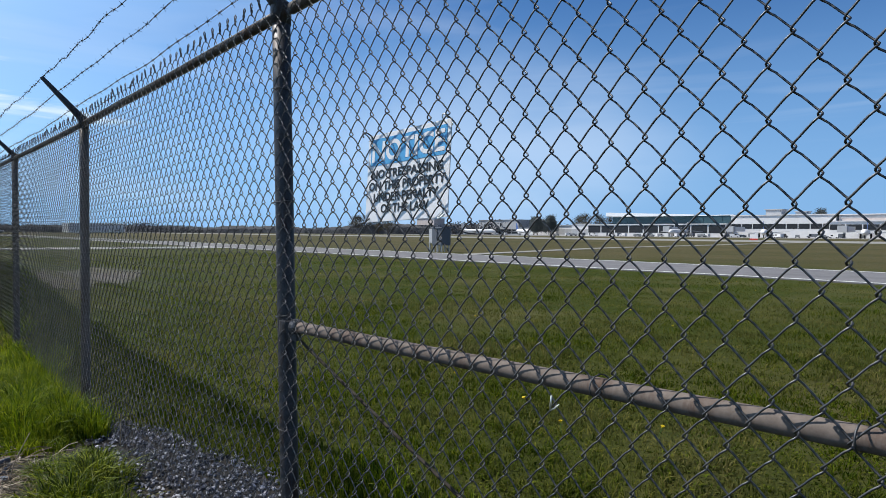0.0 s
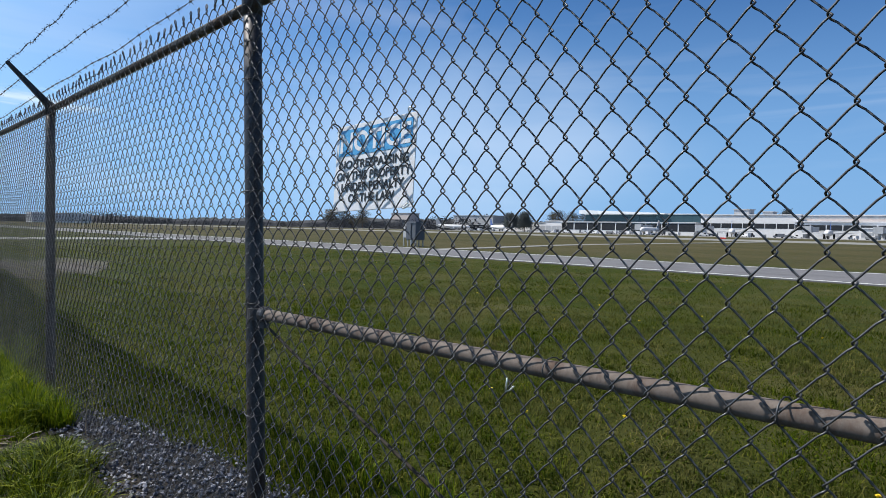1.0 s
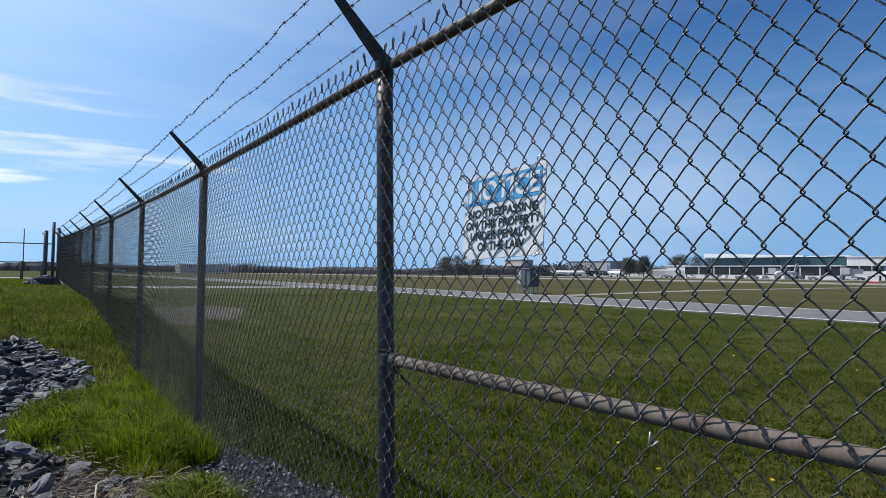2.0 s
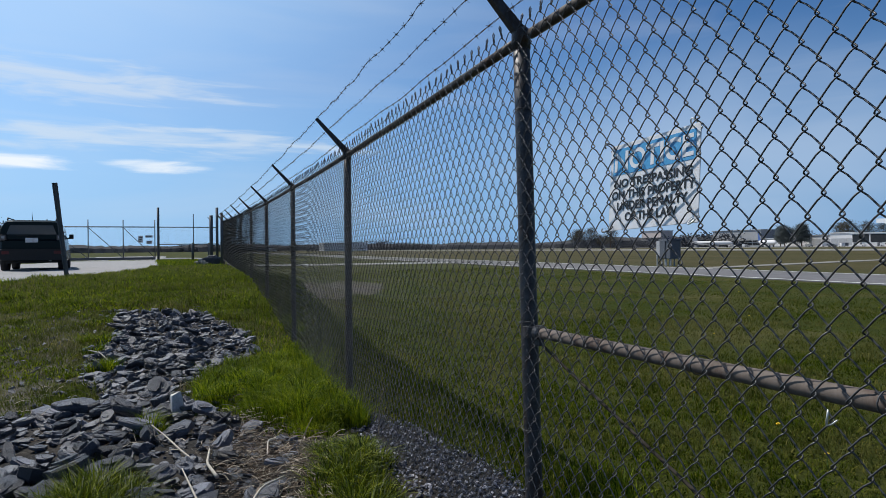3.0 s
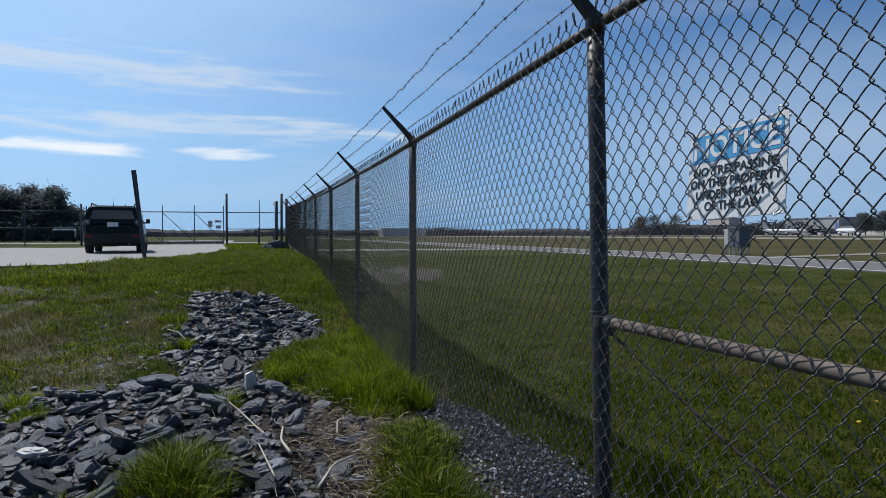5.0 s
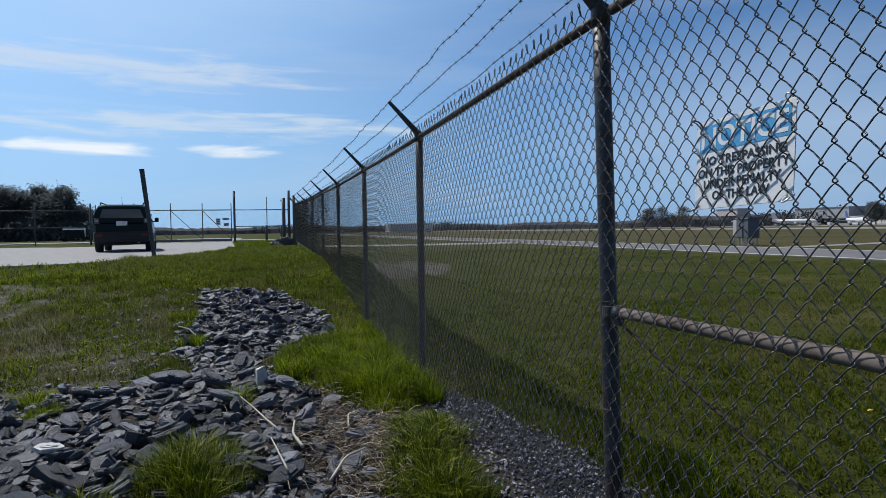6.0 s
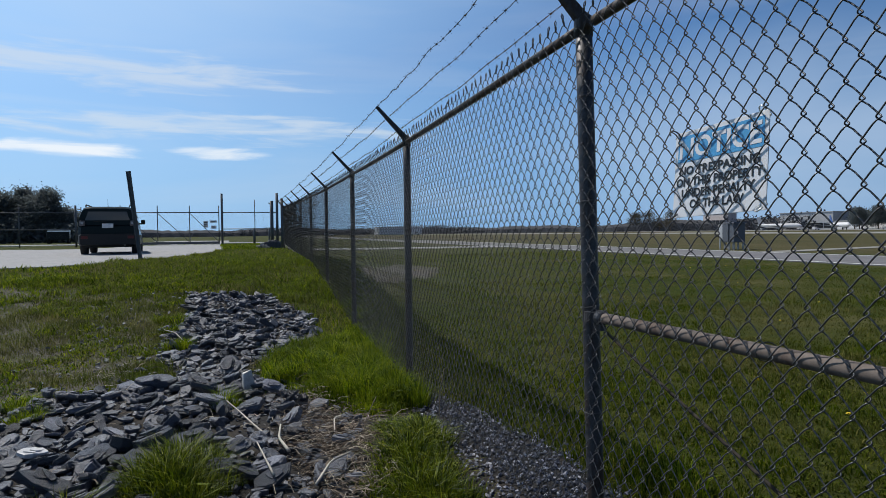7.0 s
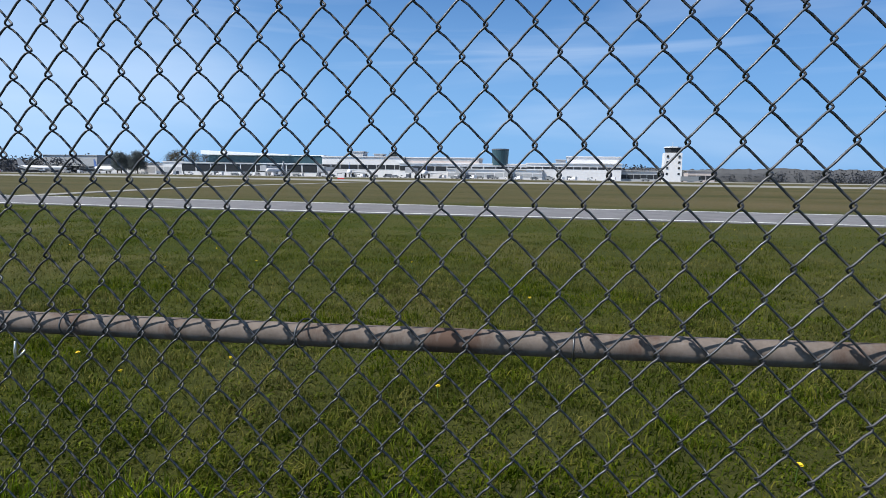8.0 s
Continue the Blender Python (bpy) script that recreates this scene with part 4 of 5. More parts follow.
lawn("fence_side_grass", M_LUSH, 100000, (-4.2, 0.05, 4.0, 22), 0.095, 0.009, 0.75, "bright spring grass between the driveway and the fence", [ROCKS, DRIVE], only=lambda x, y, r: r.random(len(x)) < np.clip((x + 3.4 - 0.15 * (y - 8)) * 0.8, 0.03 + 0.25 * (y > 7.5), 1) * np.where(y < 9, x > -1.2, True) + 0.3 * (y > 9), thin=0.65)
lawn("path_side_grass", M_DULL, 60000, (-6, 0.05, -5, 1.0), 0.05, 0.0075, 0.95, "short dull grass before the fence", [ROCKS, GRAVEL], thin=0.3)
lawn("dry_side_grass", M_DULL, 90000, (-4.5, 0.05, 4.0, 24), 0.105, 0.009, 0.8, "dull dry blades mixed into the verge", [ROCKS, DRIVE], thin=0.5)
lawn("distant_verge_grass", M_LUSH, 80000, (-9, 0.1, 8.6, 42), 0.10, 0.018, 0.6, "green grass along the driveway towards the gate", [DRIVE])


def tuft(name, n, cx, cy, sx, sy, h, label, mat=None, lean=0.55):
    """A clump of several crowns, whose blades arch outwards from each crown."""
    r = np.random.default_rng(int(abs(cx * 100) + abs(cy * 10) + n))
    crowns = max(3, n // 170)
    kx, ky = cx + r.normal(0, sx * 0.9, crowns), cy + r.normal(0, sy * 0.9, crowns)
    kh = r.uniform(0.55, 1.15, crowns)
    k = r.integers(0, crowns, n)
    dx, dy = r.normal(0, 0.022 + 0.10 * sx, n), r.normal(0, 0.022 + 0.10 * sy, n)
    way = np.arctan2(dy, dx) + r.normal(0, 0.7, n)
    x, y = kx[k] + dx, ky[k] + dy
    tall = h * kh[k] * r.uniform(0.35, 1.15, n) * np.exp(-0.12 * (((x - cx) / sx) ** 2 + ((y - cy) / sy) ** 2))
    v, q, t = blades(x, y, tall + 0.02, 0.0068 * r.uniform(0.5, 1.3, n), lean * r.uniform(0.15, 1.7, n), r, way)
    return tagged(part(name, Build().add(v, q, t), mat or M_LUSH), label, "grass tuft", "grass tufts by the rocks", "stuff")


lawn("verge_clumps", M_LUSH, 90000, (-8, -2.2, 3.0, 11), 0.085, 0.013, 1.0, "dark green clumps scattered over the gritty verge", [ROCKS, DRIVE], only=lambda x, y, r: 0.5 * lumps(x, y, 0.55) + 0.3 * lumps(x, y, 0.2) + 0.2 * lumps(x, y, 1.8) + r.normal(0, 0.05, len(x)) > 0.57)
BANK = [(0.02, 3.2), (-0.16, 2.5), (-0.30, 2.1), (-0.56, 2.15), (-0.82, 2.6), (-1.12, 3.1), (-1.22, 3.8), (-1.02, 4.4), (-0.72, 4.75), (-0.35, 5.3), (-0.05, 5.7), (0.03, 5.7)]
lawn("tall_grass_bank", M_LUSH, 22000, (-1.3, 0.04, 1.9, 5.8), 0.15, 0.0080, 0.7, "bright green grass bank against the fence", only=lambda x, y, r: inside(BANK, x + r.normal(0, 0.05, len(x)), y + r.normal(0, 0.06, len(x))))
for cx, cy, n, h in ((-0.95, 3.35, 1500, 0.20), (-0.70, 2.95, 1900, 0.26), (-0.50, 2.55, 2000, 0.30), (-0.36, 2.95, 1900, 0.32), (-0.20, 2.60, 1500, 0.30), (-0.62, 3.55, 1700, 0.24), (-0.28, 3.55, 1700, 0.28), (-0.85, 4.05, 1300, 0.18), (-0.45, 4.35, 1400, 0.22), (-0.12, 4.6, 1200, 0.24)):
    tuft("grass_tuft", n, cx, cy, 0.13, 0.19, h, "tall bright green grass tuft against the fence", lean=0.75)
tuft("grass_tuft", 3600, -0.44, 1.28, 0.13, 0.28, 0.16, "green grass tuft between rocks and gravel", M_TUFT, lean=0.9)
tuft("grass_tuft", 3600, -0.46, 0.72, 0.13, 0.20, 0.20, "bright grass tuft beside the gravel", M_TUFT, lean=0.65)
tuft("grass_tuft", 6200, -1.72, 1.28, 0.13, 0.24, 0.27, "sprawling green grass tuft among the slate", M_TUFT, lean=0.62)
tuft("grass_tuft", 1500, -2.25, 0.80, 0.20, 0.12, 0.24, "leafy green tuft among the slate", M_TUFT, lean=0.8)
tuft("grass_tuft", 550, -1.52, 2.75, 0.09, 0.14, 0.188, "small grass tuft among the slate")
tuft("grass_tuft", 650, -2.05, 5.2, 0.14, 0.25, 0.200, "small green grass tuft at the rocks' edge")
tuft("grass_tuft", 650, -2.3, 6.5, 0.2, 0.3, 0.188, "small green grass tuft at the rocks' edge", lean=0.8)
tuft("grass_tuft", 450, -3.0, 3.1, 0.12, 0.15, 0.175, "small leafy tuft beside the slate", lean=0.9)
tuft("grass_tuft", 900, 0.06, 5.9, 0.12, 0.8, 0.250, "grass growing through the fence's foot")
tuft("grass_tuft", 1200, 0.75, -0.2, 0.3, 0.9, 0.175, "lush grass tuft on the field side of the fence")
tuft("grass_tuft", 1200, 0.8, -1.9, 0.3, 0.7, 0.175, "lush grass tuft on the field side of the fence")

# dead stalks and straw between the rocks
b = Build()
for n in range(2900):
    if n < 2300:
        x, y = -0.84 + rng.normal(0, 0.16), 1.75 + rng.normal(0, 0.55)
    else:
        x, y = rng.uniform(-3.2, -0.6), rng.uniform(0.6, 5)
    a, L = rng.uniform(0, 6.28), rng.uniform(0.03, 0.15)
    z = float(ground_z(x, y)) + rng.uniform(0.01, 0.06)
    d = np.array((math.cos(a), math.sin(a), rng.uniform(-0.1, 0.35)))
    p = np.array((x, y, z))
    b.tube([p, p + d * L * 0.5 + (0, 0, 0.012), p + d * L], rng.uniform(0.0009, 0.0024), 3, False)
tagged(part("straw", b, M_STRAW), "dry broken straw lying between rocks and grass", "straw", kind="stuff")


def stalk(points, r, label, mat=None):
    u = np.linspace(0, len(points) - 1, 10)
    r = r * 1.45
    p = np.array(points, float)
    b = Build().tube(np.stack([np.interp(u, np.arange(len(p)), p[:, k]) for k in range(3)], -1), np.linspace(r, r * 0.5, 10), 5)
    return tagged(part("dead_stalk", b, mat or M_STRAW, smooth=True), label, "dead stalk", "dead stalks")


M_TWIG = plain("bleached bare wood", (0.46, 0.42, 0.36), 0.7, 0, 0.2, 40, 0.2)
stalk([(-0.66, 1.72, -0.35), (-0.62, 1.74, -0.20), (-0.55, 1.76, -0.07)], 0.003, "pale dead grass stalk leaning by the tuft")
stalk([(-0.05, 2.0, -0.34), (-0.04, 2.01, -0.15), (0.0, 2.02, 0.02)], 0.0026, "thin dead stalk standing in the gravel")
stalk([(-1.25, 1.95, -0.30), (-1.31, 2.05, -0.27), (-1.42, 2.35, -0.24), (-1.50, 2.45, -0.19)], 0.0055, "broken bleached twig lying on the slate", M_TWIG)
stalk([(-1.12, 1.55, -0.29), (-1.17, 1.72, -0.26), (-1.15, 1.95, -0.25)], 0.008, "peeling bleached twig lying on the slate", M_TWIG)
stalk([(-1.22, 1.15, -0.27), (-1.27, 1.35, -0.22), (-1.30, 1.50, -0.20)], 0.005, "short bleached twig lying on the slate", M_TWIG)
stalk([(-1.02, 0.95, -0.27), (-0.92, 1.12, -0.22), (-0.80, 1.22, -0.22)], 0.006, "short bleached twig lying on the slate", M_TWIG)
stalk([(-0.72, 2.15, -0.29), (-0.80, 1.95, -0.24), (-0.83, 1.72, -0.26)], 0.005, "short bleached twig lying in the straw", M_TWIG)
stalk([(-2.1, 5.6, -0.24), (-2.2, 5.72, -0.16), (-2.33, 5.8, -0.13)], 0.007, "bleached twig at the rocks' edge", M_TWIG)
stalk([(-1.98, 2.85, -0.33), (-1.97, 2.86, -0.2)], 0.003, "pale dead stalk standing in the slate")
stalk([(-1.88, 2.88, -0.33), (-1.86, 2.90, -0.22), (-1.85, 2.91, -0.17)], 0.003, "pale dead stalk standing in the slate")
stalk([(-0.95, 1.2, -0.30), (-0.9, 1.35, -0.28), (-0.80, 1.42, -0.27)], 0.004, "dry bent stalk on the ground")

# a pale split block that stands among the slate, and one pale slab
b = Build()
b.loft([[(-0.042, -0.03, 0), (0.04, -0.035, 0), (0.045, 0.03, 0), (-0.04, 0.035, 0)], [(-0.045, -0.03, 0.07), (0.042, -0.03, 0.08), (0.04, 0.032, 0.07), (-0.038, 0.03, 0.075)], [(-0.035, -0.026, 0.15), (0.03, -0.024, 0.165), (0.03, 0.02, 0.15), (-0.032, 0.022, 0.145)]])
tagged(part("split_block", b, speckled("bleached pale stone", (0.42, 0.41, 0.39), (0.70, 0.68, 0.65), 25, 0.8, big=(0.3, 0.29, 0.27)), at=pose(-1.35, 3.2, -0.345, 6, -8, 20) @ Matrix.Diagonal((1.1, 1.1, 1.35, 1)), bevel=0.006), "pale weathered split block standing among the slate", "stone block")
v, q, t = slab(0.10, 0.3, np.random.default_rng(4))
tagged(part("pale_slab", Build().add(v, q, t), plain("pale flat stone", (0.5, 0.5, 0.5), 0.5), at=pose(-2.55, 1.95, -0.27, 8, 12, 40)), "pale flat slab lying on the slate", "rock", "loose slate rocks")
for n, (x, y, s) in enumerate([(-0.45, 26.5, 0.55), (-0.85, 26.9, 0.35), (-0.2, 27.2, 0.3), (-0.75, 26.1, 0.28)]):
    v, q, t = slab(s, 0.6, np.random.default_rng(70 + n))
    tagged(part("boulder", Build().add(v, q, t), M_SLATE if n % 2 == 0 else M_CONC, at=pose(x, y, 0.36 + s * 0.25, 5 * n, 7, 40 * n), bevel=0.02), "rough grey boulder at the fence's corner", "boulder", "boulders at the corner")

# ---- dandelions ----
M_YELLOW = plain("dandelion yellow", (0.80, 0.58, 0.02), 0.6)
M_STEM = plain("soft green stem", (0.09, 0.16, 0.03), 0.6)


def dandelion():
    d = empty("dandelion")
    tagged(d, "yellow dandelion in flower in the grass", "dandelion", "dandelions in the grass")
    part("stem", Build().tube([(0, 0, 0), (0.004, 0, 0.05), (0.002, 0.003, 0.095)], 0.002, 5), M_STEM, d)
    b = Build()
    for i in range(22):
        a = i * 2.4
        L = 0.015 if i < 14 else 0.009
        z = 0.095 + (0.0 if i < 14 else 0.005)
        w = 0.0035
        c, s_ = math.cos(a), math.sin(a)
        b.add([(-s_ * w, c * w, z), (s_ * w, -c * w, z), (c * L + s_ * w, s_ * L - c * w, z + 0.006), (c * L - s_ * w, s_ * L + c * w, z + 0.006)], [(0, 1, 2, 3)])
    b.tube([(0.002, 0.003, 0.09), (0.002, 0.003, 0.100)], [0.006, 0.009], 8)
    part("flower", b, M_YELLOW, d, "open yellow flower head")
    return d


first = dandelion()
first.matrix_basis = pose(2.40, -1.59, float(ground_z(2.40, -1.59)))
near_spots = [(2.5, 0.9), (2.55, -0.15), (1.75, -3.3), (7.4, -0.2), (3.1, 1.3), (2.2, 0.35), (2.7, 1.9), (4.6, 0.4), (6.1, 2.8), (5.5, 4.4), (1.9, 2.3), (3.9, -2.7), (8.2, 1.6)]
r = np.random.default_rng(5)
for n in range(46):
    x, y = near_spots[n] if n < len(near_spots) else (r.uniform(4.5, 17.5), r.uniform(-7, 16))
    copy_thing(first, pose(x, y, float(ground_z(x, y)), r.uniform(-15, 15), r.uniform(-15, 15), r.uniform(0, 360)))

# ---- leaning stake by the driveway ----
M_STAKE = plain("weathered grey steel stake", (0.15, 0.15, 0.155), 0.7, 0.2)
b = Build()
a, e = Vector((-3.98, 14.9, 0.10)), Vector((-4.245, 14.93, 2.63))
u = (e - a).normalized()
sx, sy = Vector((1, 0.15, 0.1)).normalized(), u.cross(Vector((1, 0.15, 0.1))).normalized()
prof = [(-0.052, -0.02), (-0.036, -0.02), (-0.026, 0.012), (0.026, 0.012), (0.036, -0.02), (0.052, -0.02), (0.034, 0.022), (-0.034, 0.022)]
b.loft([[tuple(a + (e - a) * f + sx * (p * k) + sy * (q * k)) for p, q in prof] for f, k in ((0, 0.9), (0.5, 1.0), (1.0, 1.12))])
tagged(part("leaning_stake", b, M_STAKE), "grey steel channel stake leaning beside the driveway", "stake")

# ---- gate line behind the driveway ----
M_GATE = plain("dull grey gate pipe", (0.10, 0.105, 0.115), 0.55, 0.3)
M_PLATE = plain("faded white plate", (0.62, 0.64, 0.66), 0.5)


def pipe(name, a, e, r, parent, mat=None, sides=10):
    return part(name, Build().tube([a, ((a[0] + e[0]) / 2, (a[1] + e[1]) / 2, (a[2] + e[2]) / 2), e], r, sides), mat or M_GATE, parent, smooth=True)


GY = 41.0
gz = 0.35
gate = empty("sliding_gate", (0, 0, 0))
tagged(gate, "long sliding chain-link gate of grey pipe, closed", "gate")
pipe("top_rail", (-11.5, GY, 2.50), (-3.35, GY, 2.50), 0.035, gate)
b = Build().box((-11.5, GY - 0.06, gz + 0.08), (-3.35, GY + 0.06, gz + 0.24))
part("bottom_beam", b, M_GATE, gate, bevel=0.01)
for x in (-11.45, -9.25, -7.1, -5.18, -3.38):
    pipe("upright", (x, GY, gz + 0.1), (x, GY, 2.95 if x > -11 else 2.85), 0.03, gate)
for x0, x1 in ((-7.1, -5.18), (-5.18, -3.38), (-9.25, -7.1), (-11.45, -9.25)):
    pipe("brace", (x0 + 0.05, GY, 2.42), (x1 - 0.05, GY, gz + 0.25), 0.022, gate)


def far_weave(x0, x1, z0, z1, y, parent, pitch=0.12):
    """Thin crossing wires of a distant mesh panel."""
    b = Build()
    h = z1 - z0
    for s in np.arange(x0 - h, x1, pitch):
        for d in (1, -1):
            p, q = (s, z0), (s + h, z1)
            lo, hi = max(x0, s), min(x1, s + h)
            if hi > lo:
                za, zb = z0 + (lo - s), z0 + (hi - s)
                if d < 0:
                    za, zb = z0 + z1 - za, z0 + z1 - zb
                b.tube([(lo, y, za), ((lo + hi) / 2, y, (za + zb) / 2), (hi, y, zb)], 0.0010, 3, False)
    return part("mesh_panel", b, M_WIRE, parent, "thin chain-link wire")


far_weave(-11.45, -3.38, gz + 0.22, 2.5, GY, gate)

gate_fence = empty("gate_side_fence", (0, 0, 0))
tagged(gate_fence, "chain-link fence of grey pipe beside the gate", "fence", kind="structure")
for x, top, r in ((-3.18, 3.75, 0.075), (-1.1, 3.35, 0.028), (0.35, 3.8, 0.09), (-11.75, 2.95, 0.06), (-14.8, 2.9, 0.03), (-17.8, 2.9, 0.03)):
    pipe("post", (x, GY, gz - 0.1), (x, GY, top), r, gate_fence)
for x0, x1, z in ((-3.18, 0.35, 2.50), (-3.18, 0.35, 1.40), (-24, -11.75, 2.50), (-24, -11.75, 1.45)):
    pipe("rail", (x0, GY, z), (x1, GY, z), 0.032, gate_fence)
far_weave(-3.1, 0.3, gz, 2.5, GY, gate_fence)
far_weave(-24, -11.8, gz, 2.5, GY, gate_fence, 0.16)
for x in (-0.55, 0.05):
    tagged(pipe("bollard", (x * 1.6 - 0.3, GY - 1.2, gz - 0.05), (x * 1.6 - 0.3, GY - 1.2, 1.45), 0.05, None), "short grey pipe bollard by the gate", "bollard", "bollards by the gate")
# tall corner posts where the long fence ends
for x, y, top, r in ((-0.05, 25.2, 2.55, 0.06), (-0.30, 31.0, 2.75, 0.09)):
    p = tagged(pipe("corner_post", (x, y, gz - 0.1), (x, y, top), r, None), "tall dark steel post at the fence's end", "post", "corner posts")
    pipe("arm", (x, y, top - 0.25), (x - 0.16, y, top - 0.1), 0.02, p)
for x, z, w, h in ((-4.2, 1.725, 0.27, 0.43), (-3.72, 1.9, 0.43, 0.15), (-3.70, 1.53, 0.33, 0.21)):
    plate = tagged(empty("gate_sign", (x, GY - 0.06, z)), "small white notice plate hung on the gate", "sign", "signs on the gate")
    part("plate", Build().box((-w / 2, -0.006, -h / 2), (w / 2, 0.0, h / 2)), M_PLATE, plate, bevel=0.003)
    for k in range(3):
        zz = h * (0.28 - 0.28 * k)
        part("printed_bar", Build().box((-w * 0.4, -0.010, zz - h * 0.07), (w * (0.4 - 0.1 * k), -0.007, zz + h * 0.07)), M_SIGNBLACK, plate)


# ---- parked car ----
M_CARBODY = plain("dark green car paint", (0.006, 0.012, 0.014), 0.22, 0.0, 0.14, 60, 0.05)
M_CARGLASS, _nt, _b = material("dark tinted glass", 0.05, 0, 0.6)
_b.inputs["Base Color"].default_value = (0.008, 0.010, 0.012, 1)
M_RUBBER = plain("black rubber", (0.02, 0.02, 0.02), 0.85)
M_TRIM = plain("black car plastic", (0.010, 0.011, 0.012), 0.6)
M_RIM = plain("grey alloy", (0.30, 0.30, 0.31), 0.35, 0.7)
M_LAMP = plain("red lamp plastic", (0.09, 0.008, 0.008), 0.3, 0, 0.4)
M_LAMPW = plain("clear lamp plastic", (0.10, 0.09, 0.09), 0.3, 0, 0.4)


def ring(half, z0, z1, y, top=1.0, r=0.06):
    """A rounded upright section of a car across y; top narrows the upper edge."""
    t = half * top
    return [(-half, y, z0 + r), (-half + r, y, z0), (half - r, y, z0), (half, y, z0 + r), (half + 0.0 * (t - half), y, (z0 + z1) * 0.5), (t, y, z1 - r), (t - r, y, z1), (-t + r, y, z1), (-t, y, z1 - r), (-half, y, (z0 + z1) * 0.5)]


def cab_ring(y, top):
    """A section of the cabin across y, with its sides leaning in and a rounded roof."""
    side = [(0.875, 1.0), (0.865, 1.14), (0.82, 1.34), (0.775, top - 0.14), (0.735, top - 0.06), (0.66, top - 0.015), (0.50, top)]
    return [(-x, y, z) for x, z in reversed(side)] + [(x, y, z) for x, z in side]


def wheel(parent, x, y):
    w = part("tyre", Build().loft([[(x + s, y + rr * math.cos(a), 0.345 + rr * math.sin(a)) for a in np.linspace(0, 2 * np.pi, 28, endpoint=False)] for s, rr in ((-0.11, 0.24), (-0.11, 0.31), (-0.085, 0.345), (0.085, 0.345), (0.11, 0.31), (0.11, 0.24))]), M_RUBBER, parent, smooth=True)
    part("rim", Build().loft([[(x + s, y + rr * math.cos(a), 0.345 + rr * math.sin(a)) for a in np.linspace(0, 2 * np.pi, 24, endpoint=False)] for s, rr in ((-0.09, 0.24), (-0.06, 0.22), (0.06, 0.22), (0.09, 0.24))]), M_RIM, w, "grey alloy rim")


def car():
    c = empty("parked_car")
    tagged(c, "dark green boxy off-road car parked on the driveway", "car")
    part("body", Build().loft([ring(0.80, 0.45, 0.98, 0.0, 0.99), ring(0.89, 0.36, 1.05, 0.10, 0.98), ring(0.90, 0.30, 1.06, 1.0, 0.98), ring(0.90, 0.30, 1.06, 2.7, 0.97), ring(0.89, 0.32, 1.03, 3.3, 0.94), ring(0.84, 0.38, 0.98, 4.1, 0.92), ring(0.76, 0.45, 0.88, 4.23, 0.92)]), M_CARBODY, c, bevel=0.01)
    part("cabin", Build().loft([cab_ring(0.08, 1.60), cab_ring(0.22, 1.66), cab_ring(1.5, 1.68), cab_ring(2.2, 1.64), [(x, 3.0, 1.0 + 0.15 * (z - 1.0)) for x, y, z in cab_ring(3.0, 1.6)]]), M_CARBODY, c, smooth=False)
    part("rear_window", Build().loft([[(-0.68, 0.052, 1.19), (0.68, 0.052, 1.19), (0.58, 0.066, 1.49), (-0.58, 0.066, 1.49)], [(-0.68, 0.09, 1.19), (0.68, 0.09, 1.19), (0.58, 0.12, 1.49), (-0.58, 0.12, 1.49)]]), M_CARGLASS, c, "dark tinted rear window")
    for s in (-1, 1):
        for y0, y1 in ((0.45, 1.2), (1.28, 2.2)):
            part("side_window", Build().loft([[(s * 0.845, y0, 1.14), (s * 0.845, y1, 1.14), (s * 0.79, y1 - 0.05, 1.50), (s * 0.79, y0 + 0.05, 1.50)], [(s * 0.880, y0, 1.14), (s * 0.880, y1, 1.14), (s * 0.81, y1 - 0.05, 1.50), (s * 0.81, y0 + 0.05, 1.50)]]), M_CARGLASS, c, "dark side window")
        lamp = part("tail_lamp", Build().box((s * 0.76 - 0.08, -0.012, 1.0), (s * 0.76 + 0.08, 0.10, 1.18)), M_LAMPW, c, "square smoked tail lamp", bevel=0.02)
        part("lens", Build().box((s * 0.76 - 0.04, -0.022, 1.06), (s * 0.76 + 0.04, -0.012, 1.14)), M_RIM, lamp)
        part("reflector", Build().box((s * 0.70 - 0.10, -0.075, 0.56), (s * 0.70 + 0.10, 0.05, 0.66)), M_LAMP, c, "red bumper reflector", bevel=0.008)
        m = part("mirror", Build().loft([[(s * 0.92, 2.35 + a, 1.08 + b) for a, b in ((0, 0), (0.09, 0.02), (0.09, 0.15), (0, 0.17))], [(s * 1.06, 2.33 + a, 1.08 + b) for a, b in ((0, 0), (0.07, 0.02), (0.07, 0.15), (0, 0.17))]]), M_TRIM, c, "black door mirror", bevel=0.01)
        part("mirror_arm", Build().box((min(s * 0.84, s * 0.94), 2.36, 1.08), (max(s * 0.84, s * 0.94), 2.42, 1.13)), M_TRIM, m)
        part("roof_rail", Build().tube([(s * 0.66, 0.25, 1.66), (s * 0.67, 0.4, 1.73), (s * 0.67, 1.9, 1.73), (s * 0.66, 2.1, 1.66)], 0.022, 8), M_TRIM, c, smooth=True)
        for y in (0.80, 3.36):
            wheel(c, s * 0.79, y)
    part("rear_bumper", Build().loft([ring(0.84, 0.36, 0.72, -0.06, 1.0, 0.05), ring(0.90, 0.34, 0.74, 0.12, 1.0, 0.05)]), M_TRIM, c, "black plastic bumper")
    part("number_plate", Build().box((-0.17, -0.012, 0.93), (0.17, 0.03, 1.08)), M_PLATE, c, "pale plate without lettering", bevel=0.005)
